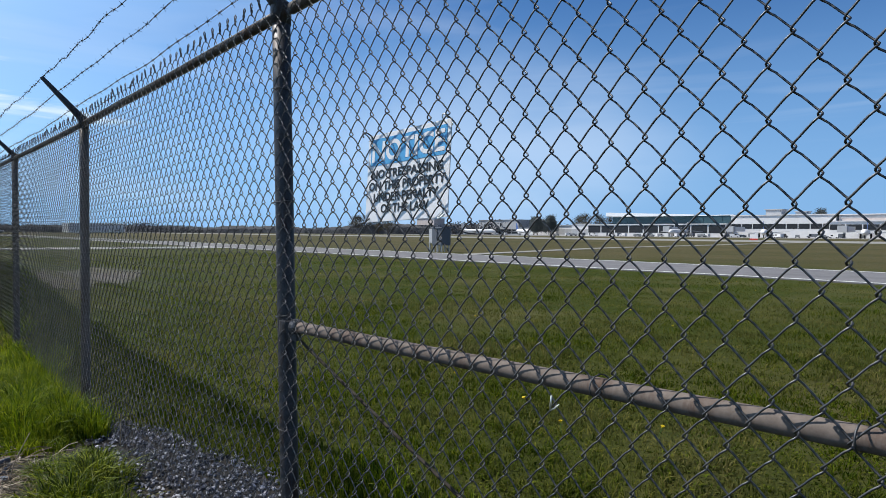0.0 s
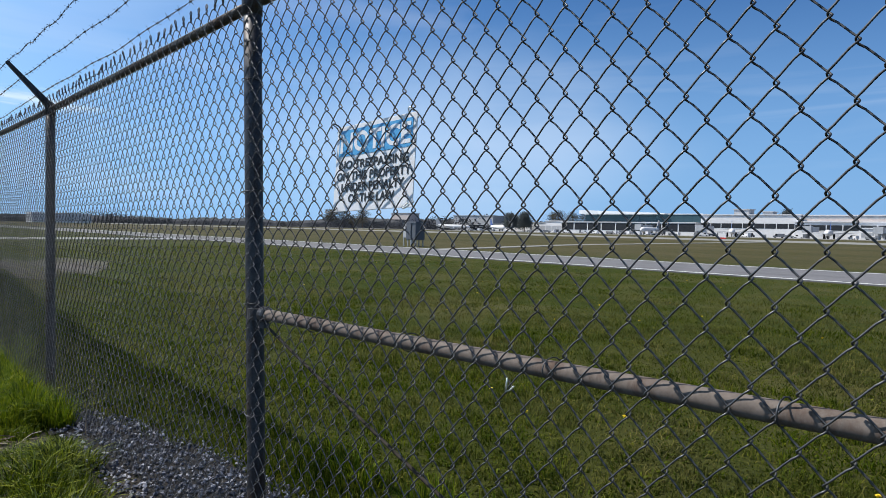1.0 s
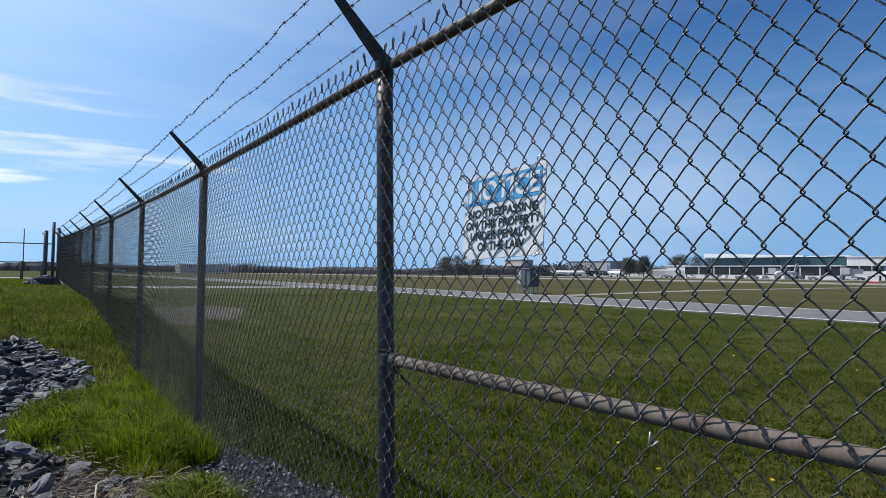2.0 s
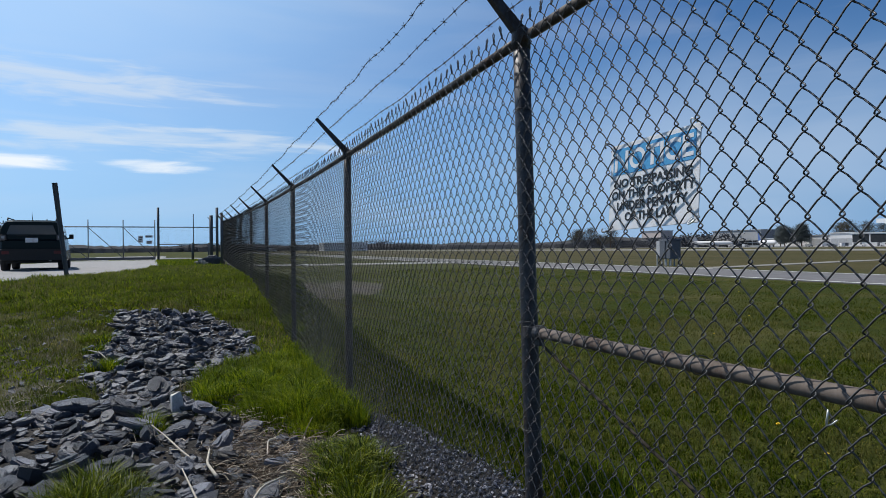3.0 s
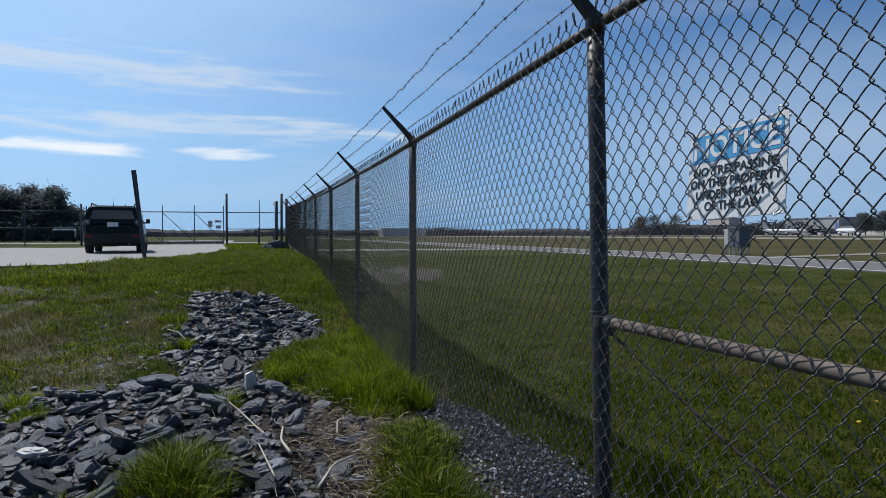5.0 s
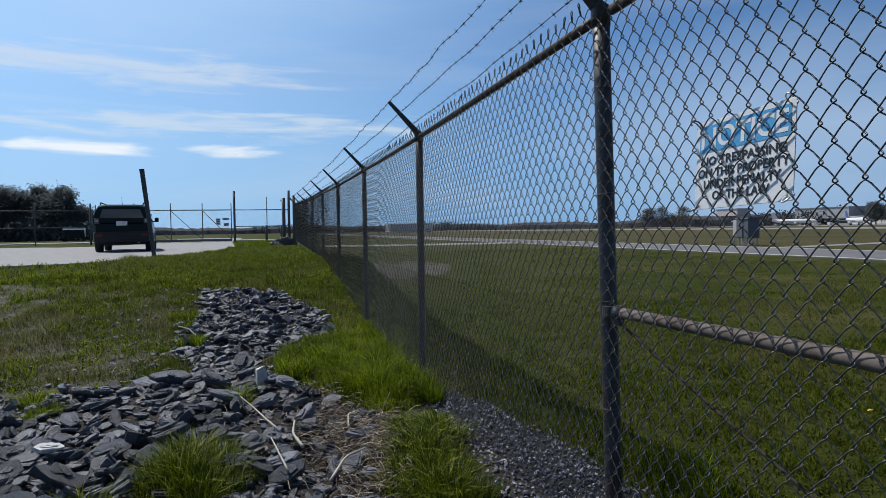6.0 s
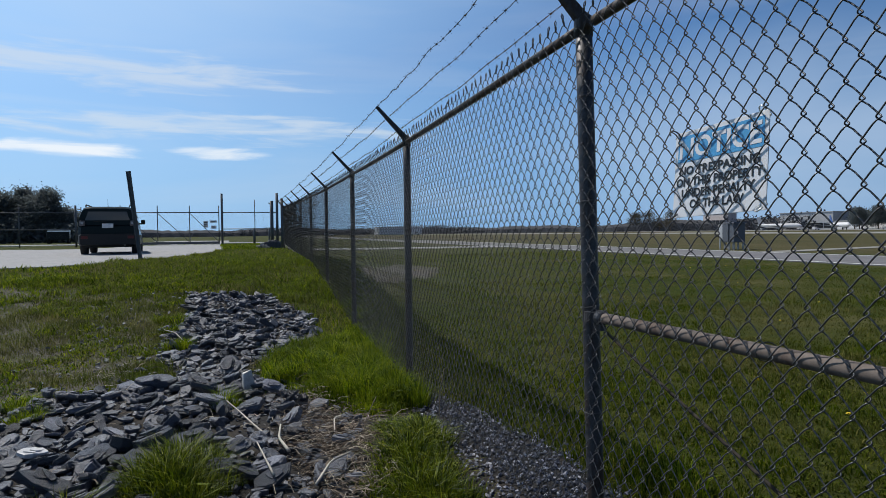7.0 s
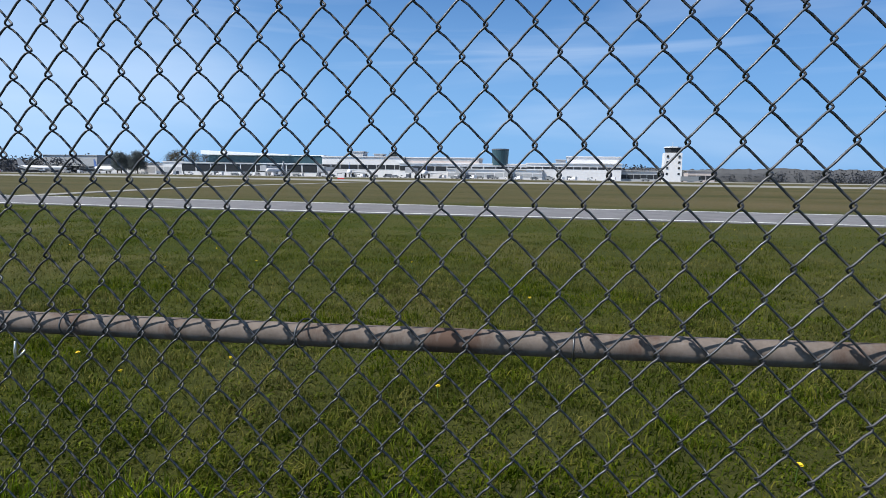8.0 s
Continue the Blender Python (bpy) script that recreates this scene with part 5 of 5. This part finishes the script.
    part("wiper", Build().tube([(0.05, 0.02, 1.13), (-0.25, 0.015, 1.16), (-0.42, 0.03, 1.15)], 0.010, 6), M_TRIM, c)
    part("antenna", Build().tube([(0.0, 0.35, 1.66), (0.0, 0.28, 1.78), (0.0, 0.2, 1.92)], [0.010, 0.006, 0.003], 6), M_TRIM, c)
    part("exhaust", Build().tube([(0.5, -0.02, 0.34), (0.5, 0.1, 0.34), (0.5, 0.3, 0.36)], 0.03, 10), M_RIM, c)
    part("underbody", Build().box((-0.72, 0.3, 0.26), (0.72, 3.9, 0.40)), M_TRIM, c)
    return c


suv = car()
suv.matrix_basis = pose(-6.0, 21.2, 0.36, 0, 0, 6.3)

# ---- equipment cabinet beside the taxiway ----
M_CABINET = plain("pale grey cabinet paint", (0.42, 0.43, 0.45), 0.5)
M_CABDARK = plain("dark grey cabinet paint", (0.10, 0.11, 0.13), 0.5)
cab = empty("equipment_cabinet", (28.6, 30.2, -0.35))
tagged(cab, "grey steel equipment cabinet on legs beside the taxiway", "cabinet")
part("housing", Build().box((-0.45, -0.5, 0.48), (0.45, 0.5, 1.70)), M_CABDARK, cab, bevel=0.03)
part("roof", Build().loft([[(-0.52, -0.58, 1.70), (0.52, -0.58, 1.70), (0.52, 0.58, 1.70), (-0.52, 0.58, 1.70)], [(-0.5, -0.55, 1.78), (0.5, -0.55, 1.78), (0.5, 0.55, 1.78), (-0.5, 0.55, 1.78)]]), M_CABDARK, cab)
d = part("door", Build().box((-0.50, -0.06, 0.52), (-0.455, 0.46, 1.66)), M_CABDARK, cab, bevel=0.01)
part("handle", Build().tube([(-0.53, 0.02, 1.0), (-0.53, 0.02, 1.1), (-0.53, 0.02, 1.2)], 0.012, 6), M_RIM, d)
part("side_cabinet", Build().box((-0.36, 0.53, 0.62), (0.30, 0.93, 1.66)), M_CABINET, cab, "pale grey side housing", bevel=0.02)
for x in (-0.38, 0.38):
    for y in (-0.42, 0.0, 0.42, 0.85):
        part("leg", Build().tube([(x * 0.9, y, -0.1), (x * 0.9, y, 0.3), (x * 0.9, y, 0.7)], 0.045, 8), M_CABINET, cab)

# ---- terminal, tower and hangars ----
M_WHITE = plain("white building panels", (0.64, 0.635, 0.645), 0.6, 0, 0.4, 0.6, 0.05)
M_BEIGE = plain("pinkish beige panels", (0.50, 0.44, 0.42), 0.7, 0, 0.3, 0.6, 0.08)
M_GREYB = plain("grey building panels", (0.36, 0.37, 0.39), 0.7, 0, 0.3, 0.6, 0.1)
M_DARKB = plain("dark window band", (0.030, 0.034, 0.040), 0.6, 0, 0.1, 0.6, 0.2)
M_TEAL, _nt, _b = material("blue green curtain glass", 0.35, 0, 0.25)
_b.inputs["Base Color"].default_value = (0.035, 0.072, 0.090, 1)
M_TERMROOF = plain("bright metal roof", (0.74, 0.77, 0.80), 0.4, 0, 0.5, 0.6, 0.04)
BASE = -0.35


def hall(name, y0, y1, z1, x0=400.0, depth=40.0, wall=None, label="", roof=None, panes=0, band=(0, 0), pane_mat=None, z0=BASE, roof_over=0.6):
    """A box of a building with its roof slab and a row of windows on the near side."""
    h = empty(name, (x0, (y0 + y1) / 2, z0))
    tagged(h, label, "building")
    L = abs(y0 - y1)
    part("wall", Build().box((0, -L / 2, 0), (depth, L / 2, z1 - z0 - 0.5)), wall or M_WHITE, h)
    part("roof", Build().box((-roof_over, -L / 2 - roof_over, z1 - z0 - 0.5), (depth + roof_over, L / 2 + roof_over, z1 - z0)), roof or M_WHITE, h)
    for n in range(panes):
        w = L / panes
        y = -L / 2 + (n + 0.5) * w
        part("window", Build().box((-0.12, y - w * 0.46, band[0] - z0), (0.2, y + w * 0.46, band[1] - z0)), pane_mat or M_DARKB, h)
    return h


big = hall("terminal_hall", 247, 160, 14.2, 402, 45, M_TEAL, "glazed terminal hall under a sloping bright roof", M_TERMROOF, 14, (7.5, 13.2), M_TEAL)
rf = Build().loft([[(-4, -20, 14.1), (-4, 47, 14.6), (46, 47, 14.6), (46, -20, 14.1)], [(-4, -20, 14.9), (-4, 47, 17.4), (46, 47, 17.4), (46, -20, 14.9)]])
part("sloping_roof", rf, M_TERMROOF, big, "bright sloping metal roof")
hall("concourse_wing", 262, 160, 8.3, 392, 10, M_WHITE, "long low white concourse wing with dark glazing", None, 9, (2.2, 7.3))
hall("terminal_block", 160, 102, 13.6, 400, 40, M_WHITE, "white terminal block with dark windows", M_WHITE, 9, (5.0, 8.0))
hall("roof_plant_room", 143, 134, 17.4, 410, 10, M_GREYB, "grey plant room on the terminal's roof", M_GREYB, z0=13.4)
hall("roof_plant_room", 126, 120, 15.8, 410, 8, M_GREYB, "small grey plant room on the terminal's roof", M_GREYB, z0=13.4)
hall("pier_upper_floor", 101, 52, 13.4, 402, 20, M_BEIGE, "beige upper floor of the terminal pier", M_WHITE, 12, (11.2, 12.6), M_GREYB, 9.4)
hall("pier", 104, 8, 9.5, 396, 26, M_WHITE, "long white terminal pier with dark windows", M_WHITE, 12, (4.4, 7.4))
hall("pier_annex", 70, 10, 6.0, 388, 8, M_WHITE, "low white annex before the pier", M_WHITE, 10, (1.0, 3.4), M_GREYB)
hall("cargo_block", -5, -38, 14.8, 404, 30, M_WHITE, "tall plain white cargo block", M_WHITE)
hall("cargo_wing", 20, -38, 10.2, 394, 12, M_WHITE, "low white cargo wing with a window band", M_WHITE, 12, (6.4, 7.8))
hall("roof_box", 2, -4, 12.6, 400, 8, M_GREYB, "grey box on the cargo wing's roof", M_GREYB, z0=10.0)
hall("service_shed", -38, -62, 6.2, 400, 14, M_GREYB, "low grey service shed", M_GREYB, 6, (1.0, 3.6))
hall("service_shed", -80, -96, 6.8, 410, 14, M_BEIGE, "low beige service shed", M_GREYB, 3, (1.0, 3.6))
hall("hangar", 352, 312, 6.2, 420, 16, M_GREYB, "low grey hangar with pale doors", M_WHITE, 5, (0.2, 4.4), M_WHITE)
hall("hangar", 306, 286, 8.0, 415, 14, M_WHITE, "white hangar beside the apron", M_GREYB, 3, (0.5, 5), M_GREYB)
hall("hangar", 282, 266, 9.0, 400, 14, M_WHITE, "white hangar beside the terminal", M_WHITE, 3, (0.5, 5), M_GREYB)
hall("warehouse", 412, 362, 14.0, 430, 20, M_GREYB, "long dark grey warehouse", M_GREYB, 6, (1, 5))
hall("brick_office", 470, 444, 15.5, 400, 14, M_BEIGE, "beige office building behind the field", M_GREYB, 5, (5, 9))
hall("white_shed", 512, 476, 8.0, 400, 12, M_WHITE, "white shed behind the field", M_WHITE, 4, (1, 4), M_GREYB)
for y in (190, 150, 92, 60, 30):
    j = tagged(empty("boarding_bridge", (376, y, BASE)), "white boarding bridge reaching out from the pier", "boarding bridge", "boarding bridges")
    part("tunnel", Build().box((0, -1.6, 3.6), (16, 1.6, 6.4)), M_WHITE, j)
    part("cab_head", Build().box((-3, -2.2, 3.2), (0, 2.2, 6.8)), M_GREYB, j)
    part("leg", Build().box((1.0, -0.5, 0), (2.0, 0.5, 3.6)), M_GREYB, j)

drum = tagged(empty("glass_drum", (398, 37.5, 8.5)), "dark glass drum on the terminal roof", "building")
part("glass_wall", Build().loft([[(6.0 * k * math.cos(a), 5.4 * k * math.sin(a), z) for a in np.linspace(0, 2 * np.pi, 28, endpoint=False)] for k, z in ((0.92, 0), (0.98, 6), (1.02, 9.6))]), M_TEAL, drum)
part("rim", Build().loft([[(6.3 * math.cos(a), 5.7 * math.sin(a), z) for a in np.linspace(0, 2 * np.pi, 28, endpoint=False)] for z in (9.6, 10.4)]), M_CABDARK, drum)

tower = tagged(empty("control_tower", (398, -68.0, BASE)), "white control tower with a dark glazed cab", "control tower")
part("shaft", Build().loft([[(-5, -5.4, 0), (5, -5.4, 0), (5, 5.4, 0), (-5, 5.4, 0)], [(-4.6, -5.0, 17.4), (4.6, -5.0, 17.4), (4.6, 5.0, 17.4), (-4.6, 5.0, 17.4)]]), M_WHITE, tower)
part("cab_glass", Build().loft([[(4.2 * math.cos(a), 4.2 * math.sin(a), 17.4) for a in np.linspace(0.39, 6.67, 8, endpoint=False)], [(5.0 * math.cos(a), 5.0 * math.sin(a), 20.4) for a in np.linspace(0.39, 6.67, 8, endpoint=False)]]), M_DARKB, tower, "dark outward leaning glass")
part("cab_roof", Build().loft([[(5.3 * math.cos(a), 5.3 * math.sin(a), z) for a in np.linspace(0.39, 6.67, 8, endpoint=False)] for z in (20.4, 21.1)]), M_WHITE, tower)
part("mast", Build().tube([(0, 0, 21), (0, 0, 22.5), (0, 0, 24)], 0.12, 6), M_GREYB, tower)
for z in (4, 7.5, 11, 14.5):
    for y in (-3.4, 3.4):
        part("window", Build().box((-5.05, y - 0.6, z), (-4.5, y + 0.6, z + 1.3)), M_DARKB, tower)


# aircraft and vehicles on the apron
def jet(tail):
    j = empty("airliner")
    tagged(j, "white parked airliner on the apron", "airliner", "airliners on the apron")
    part("fuselage", Build().loft([[(r * math.cos(a), y, 3.2 + up + r * math.sin(a)) for a in np.linspace(0, 2 * np.pi, 14, endpoint=False)] for y, r, up in ((-15, 0.2, -0.3), (-14, 0.9, -0.15), (-12, 1.6, 0), (9, 1.6, 0), (13, 0.9, 0.5), (15.5, 0.3, 0.8))]), M_WHITE, j, smooth=True)
    for s in (-1, 1):
        part("wing", Build().loft([[(s * 1.4, -3.0, 2.5), (s * 1.4, 2.6, 2.5), (s * 1.4, 2.6, 2.8), (s * 1.4, -3.0, 2.9)], [(s * 13, 3.4, 3.4), (s * 13, 5.0, 3.4), (s * 13, 5.0, 3.5), (s * 13, 3.4, 3.55)]]), M_GREYB, j)
        part("engine", Build().tube([(s * 3.6, -2.6, 1.8), (s * 3.6, -1, 1.8), (s * 3.6, 1.0, 1.9)], [0.85, 0.95, 0.6], 12), M_WHITE, j)
        part("tailplane", Build().loft([[(s * 0.4, 11.5, 4.0), (s * 0.4, 14.5, 4.0), (s * 0.4, 14.5, 4.2), (s * 0.4, 11.5, 4.2)], [(s * 5, 14, 4.4), (s * 5, 15.3, 4.4), (s * 5, 15.3, 4.5), (s * 5, 14, 4.5)]]), M_GREYB, j)
        part("main_gear", Build().tube([(s * 2.2, 0.6, 0), (s * 2.2, 0.6, 1.0), (s * 2.2, 0.6, 2.5)], 0.45, 8), M_RUBBER, j)
    part("fin", Build().loft([[(-0.15, 10.5, 4.5), (0.15, 10.5, 4.5), (0.15, 15.3, 4.6), (-0.15, 15.3, 4.6)], [(-0.1, 14.2, 9.6), (0.1, 14.2, 9.6), (0.1, 16.2, 9.6), (-0.1, 16.2, 9.6)]]), tail, j, "coloured tail fin")
    part("nose_gear", Build().tube([(0, -11, 0), (0, -11, 0.8), (0, -11, 2.0)], 0.3, 8), M_RUBBER, j)
    return j


M_TAILBLUE, M_TAILRED = plain("blue tail paint", (0.05, 0.10, 0.28), 0.4), plain("grey tail paint", (0.30, 0.31, 0.34), 0.4)
j1 = jet(M_TAILBLUE)
j1.matrix_basis = pose(365, 128, BASE, 0, 0, -70)
copy_thing(j1, pose(367, 80, BASE, 0, 0, -80))
copy_thing(j1, pose(362, 300, BASE, 0, 0, -30))
j2 = jet(M_TAILRED)
j2.matrix_basis = pose(366, 178, BASE, 0, 0, -85)
copy_thing(j2, pose(360, 345, BASE, 0, 0, 20))


def van(body, label, L=5.0, h=2.1):
    v = empty("service_van")
    tagged(v, label, "van", "vehicles on the airfield")
    part("body", Build().loft([[(x, -L / 2 + a, z) for x, z in ((-0.95, 0.4), (0.95, 0.4), (0.95, t), (-0.95, t))] for a, t in ((0, 1.2), (0.9, 1.3), (1.5, h), (L, h))]), body, v, bevel=0.05)
    part("windscreen", Build().box((-0.97, -L / 2 + 1.3, 1.25), (0.97, -L / 2 + 2.4, h - 0.25)), M_CARGLASS, v)
    for x in (-0.85, 0.85):
        for y in (-L / 2 + 0.9, L / 2 - 0.9):
            part("wheel", Build().tube([(x - 0.12, y, 0.36), (x, y, 0.36), (x + 0.12, y, 0.36)], 0.36, 12), M_RUBBER, v)
    return v


M_REDV = plain("red vehicle paint", (0.42, 0.03, 0.02), 0.4)
M_GREYV = plain("grey vehicle paint", (0.20, 0.21, 0.22), 0.4)
wv = van(M_WHITE, "white service van on the apron")
wv.matrix_basis = pose(352, 230, BASE, 0, 0, 0)
r = np.random.default_rng(9)
for y in (262, 246, 215, 204, 166, 140, 112, 70, 48, 22, -8, -20, -30, 318, 336, 372, 390):
    copy_thing(wv, pose(r.uniform(340, 372), y, BASE, 0, 0, r.uniform(0, 180)))
gv = van(M_GREYV, "grey service van on the apron", 4.6, 1.7)
gv.matrix_basis = pose(348, 196, BASE, 0, 0, 10)
for y in (254, 238, 183, 155, 121, 98, 58, 36, 4, -48, 326, 358):
    copy_thing(gv, pose(r.uniform(336, 366), y, BASE, 0, 0, r.uniform(-20, 20)))
rv = van(M_REDV, "red fire engine standing on the airfield", 9.0, 3.2)
rv.matrix_basis = pose(300, 322, BASE, 0, 0, 15)
dv = van(M_CABDARK, "dark service vehicle on the apron", 5.6, 2.4)
dv.matrix_basis = pose(384, 252, BASE, 0, 0, 20)
for n in range(34):
    copy_thing((dv, gv, dv, wv)[n % 4], pose(r.uniform(374, 386), 256 - n * 8.3 + r.uniform(-3, 3), BASE, 0, 0, r.uniform(0, 180)))
tk = van(M_GREYV, "grey tanker truck on the apron", 12.0, 3.2)
tk.matrix_basis = pose(372, -75, BASE, 0, 0, 5)
copy_thing(wv, pose(78, 300, BASE, 0, 0, 80))
copy_thing(wv, pose(38, 330, BASE, 0, 0, 80))
hall("far_hangar", 480, 462, 6.0, 92, 34, M_WHITE, "long pale hangar far across the field", M_WHITE, 3, (0.5, 4), M_GREYB)

board = tagged(empty("runway_marker", (148, 53, BASE)), "small white and red marker board beside the runway", "marker")
part("panel", Build().box((-0.1, -0.9, 0.5), (0.1, 0.9, 1.6)), M_WHITE, board)
part("red_band", Build().box((-0.14, -0.9, 0.25), (-0.1, 0.9, 0.6)), M_REDV, board)
for y in (-0.7, 0.7):
    part("leg", Build().tube([(0, y, 0), (0, y, 0.3), (0, y, 0.6)], 0.05, 6), M_GREYB, board)


far_car = van(M_CARBODY, "dark car with a bright windscreen parked behind the gate", 4.5, 1.5)
far_car.matrix_basis = pose(-20.3, 70, 0.33, 0, 0, 12)

# ---- trees ----
M_BARK = speckled("rough grey bark", (0.07, 0.055, 0.045), (0.15, 0.12, 0.10), 6, 0.9)
# leaf colours lifted and blued to carry the haze over the trees
M_LEAF = island_varied("pine and leaf paled by haze", [(0.085, 0.102, 0.118), (0.115, 0.135, 0.140), (0.16, 0.18, 0.17)], 0.7, 0.2, translucent=0.6)
M_LEAF2 = island_varied("brownish spring twigs", [(0.05, 0.04, 0.03), (0.09, 0.075, 0.055), (0.10, 0.10, 0.06)], 0.8, 0.1, translucent=0.1)
# grey-blue of the far air is put into the woods' own colours
M_WOODS = island_varied("distant mixed woods greyed by haze", [(0.058, 0.062, 0.078), (0.068, 0.072, 0.086), (0.076, 0.080, 0.088), (0.086, 0.088, 0.094)], 0.9, 0.0)


def tree(h, wide, leaf, label, seed, dense=6000, clump=0.20):
    r = np.random.default_rng(seed)
    t = empty("tree")
    tagged(t, label, "tree", "trees round the airfield")
    b = Build()
    b.tube([(0, 0, -0.2), (0.05 * wide, 0, h * 0.3), (-0.03 * wide, 0.05, h * 0.62), (0, 0, h * 0.92)], [0.03 * h, 0.022 * h, 0.014 * h, 0.004 * h], 7)
    part("trunk", b, M_BARK, t, smooth=True)
    b, c = Build(), Build()
    for k in range(15):
        z = h * (0.24 + 0.68 * k / 14)
        a = k * 2.4 + r.uniform(-0.4, 0.4)
        L = wide * (1.0 - 0.62 * (k / 14) ** 1.5) * r.uniform(0.65, 1.1)
        e = np.array((L * math.cos(a), L * math.sin(a), z + L * r.uniform(0.05, 0.4)))
        s = np.array((0, 0, z - 0.1 * h * 0.3))
        b.tube([s, (s + e) / 2 + (0, 0, 0.05 * h), e], [0.010 * h, 0.006 * h, 0.002 * h], 5, False)
        n = dense // 15
        f = r.uniform(0.25, 1.08, n) ** 0.8
        cen = s + (e - s) * f[:, None] + r.normal(0, 1, (n, 3)) * (wide * 0.25, wide * 0.25, h * 0.065)
        u, w = r.normal(size=(n, 3)), r.normal(size=(n, 3))
        u /= np.linalg.norm(u, axis=1)[:, None]
        w = np.cross(u, w)
        w /= np.linalg.norm(w, axis=1)[:, None]
        g = clump * r.uniform(0.5, 1.2, n)[:, None]
        v = np.stack([cen - u * g, cen + w * g * 0.6, cen + u * g, cen - w * g * 0.6], 1).reshape(-1, 3)
        c.add(v, 4 * np.arange(n)[:, None] + np.arange(4)[None])
    part("limbs", b, M_BARK, t)
    part("crown", c, leaf, t, "uneven crown of foliage")
    return t


kinds = [tree(10.5, 3.6, M_LEAF, "dark evergreen tree at the airfield's edge", 1, 11000, 0.25), tree(11.5, 3.0, M_LEAF, "tall dark evergreen tree at the airfield's edge", 2, 11000, 0.25), tree(9.5, 4.2, M_LEAF, "broad dark tree at the airfield's edge", 3, 11000, 0.25), tree(12, 5.0, M_LEAF2, "brownish bare-twigged tree coming into leaf", 4, 4500)]
placed = [(-52, 150, 0), (-48.3, 152, 2), (-45, 149, 1), (-41.8, 151, 0)]
for k, (x, y, n) in zip(kinds, placed):
    k.matrix_basis = pose(x, y, BASE + 0.3, 0, 0, 40 * n)
kinds[3].matrix_basis = pose(352, 470, BASE, 0, 0, 0)
for x, y, k, s in ((-43.3, 150, 1, 1.0), (-39.6, 150, 2, 0.8), (-55, 151, 1, 1.0), (-58, 149, 2, 1.1), (-62, 152, 0, 1.1), (-66, 150, 1, 1.05), (-50, 156, 2, 1.05), (-46.5, 155, 0, 1.05), (-37.5, 156, 2, 0.6),
                   (402, 318, 2, 1.55), (404, 306, 0, 1.5), (410, 328, 1, 1.3), (430, 290, 3, 1.5), (432, 278, 3, 1.4), (436, 300, 3, 1.4), (430, 266, 3, 1.3), (352, 455, 3, 1.5), (356, 490, 3, 1.6), (350, 500, 3, 1.5), (360, 520, 3, 1.5), (440, 340, 3, 1.2), (446, 352, 3, 1.2), (430, 118, 1, 1.5)):
    o = copy_thing(kinds[k], pose(x, y, BASE, 0, 0, (x * 37 + y) % 360))
    o.scale = (s, s, s)

r = np.random.default_rng(23)
b = Build()
# low bushes that close the foot of the stand of trees
n = 9000
cen = np.c_[r.uniform(-75, -35.5, n), 147 + r.normal(0, 1.5, n), BASE + 0.2 + 4.2 * r.beta(1.1, 1.6, n)]
u, w = r.normal(size=(n, 3)), r.normal(size=(n, 3))
u /= np.linalg.norm(u, axis=1)[:, None]
w = np.cross(u, w)
w /= np.linalg.norm(w, axis=1)[:, None]
g = 0.4 * r.uniform(0.5, 1.2, n)[:, None]
b.add(np.stack([cen - u * g, cen + w * g * 0.7, cen + u * g, cen - w * g * 0.7], 1).reshape(-1, 3), 4 * np.arange(n)[:, None] + np.arange(4)[None])
tagged(part("undergrowth", b, M_LEAF), "dark bushes at the foot of the trees", "bushes", kind="stuff")

r = np.random.default_rng(21)
b = Build()
# the closed mass of the woods, uneven on top
bear = np.linspace(-1.4, 2.65, 900)
lump = 5.4 + 0.5 * np.sin(bear * 31) + 0.4 * np.sin(bear * 77 + 1) + r.normal(0, 0.3, 900) + 4.0 * step(0.5, 0.75, bear) * (1 - step(1.15, 1.3, bear)) + 4.5 * step(1.5, 1.7, bear)
rows_ = [np.c_[d * np.sin(bear), d * np.cos(bear), z] for d, z in ((600, np.full(900, BASE - 1)), (604, BASE + lump * 0.7), (615, BASE + lump), (680, BASE + lump * 1.25), (700, np.full(900, BASE - 1)))]
g_ = np.array(rows_)
i_, j_ = np.meshgrid(np.arange(4), np.arange(899), indexing="ij")
b.add(g_.reshape(-1, 3), np.stack([i_ * 900 + j_, i_ * 900 + j_ + 1, (i_ + 1) * 900 + j_ + 1, (i_ + 1) * 900 + j_], -1).reshape(-1, 4))
for n in range(2600):
    a = r.uniform(-1.35, 2.6)                       # bearing from straight along the fence, to the field's side
    d = r.uniform(570, 690)
    x, y = d * math.sin(a), d * math.cos(a)
    hill = 1.0 + 0.35 * math.sin(a * 9) + 0.3 * math.sin(a * 23 + 1) + (0.7 if 0.6 < a < 1.2 else 0.0) + (0.75 if a > 1.6 else 0)
    h = max(4.0, r.uniform(5.0, 7.0) * hill)
    m = 110
    cen = np.c_[x + r.normal(0, h * 0.28, m), y + r.normal(0, h * 0.28, m), BASE + h * r.beta(1.1, 1.9, m)]
    u, w = r.normal(size=(m, 3)), r.normal(size=(m, 3))
    u /= np.linalg.norm(u, axis=1)[:, None]
    w = np.cross(u, w)
    w /= np.linalg.norm(w, axis=1)[:, None]
    g = 0.075 * h * r.uniform(0.5, 1.2, m)[:, None]
    v = np.stack([cen - u * g, cen + w * g * 0.7, cen + u * g, cen - w * g * 0.7], 1).reshape(-1, 3)
    b.add(v, 4 * np.arange(m)[:, None] + np.arange(4)[None])
tagged(part("distant_woods", b, M_WOODS), "low woods along the horizon, haze put into their colour", "woods", kind="stuff")
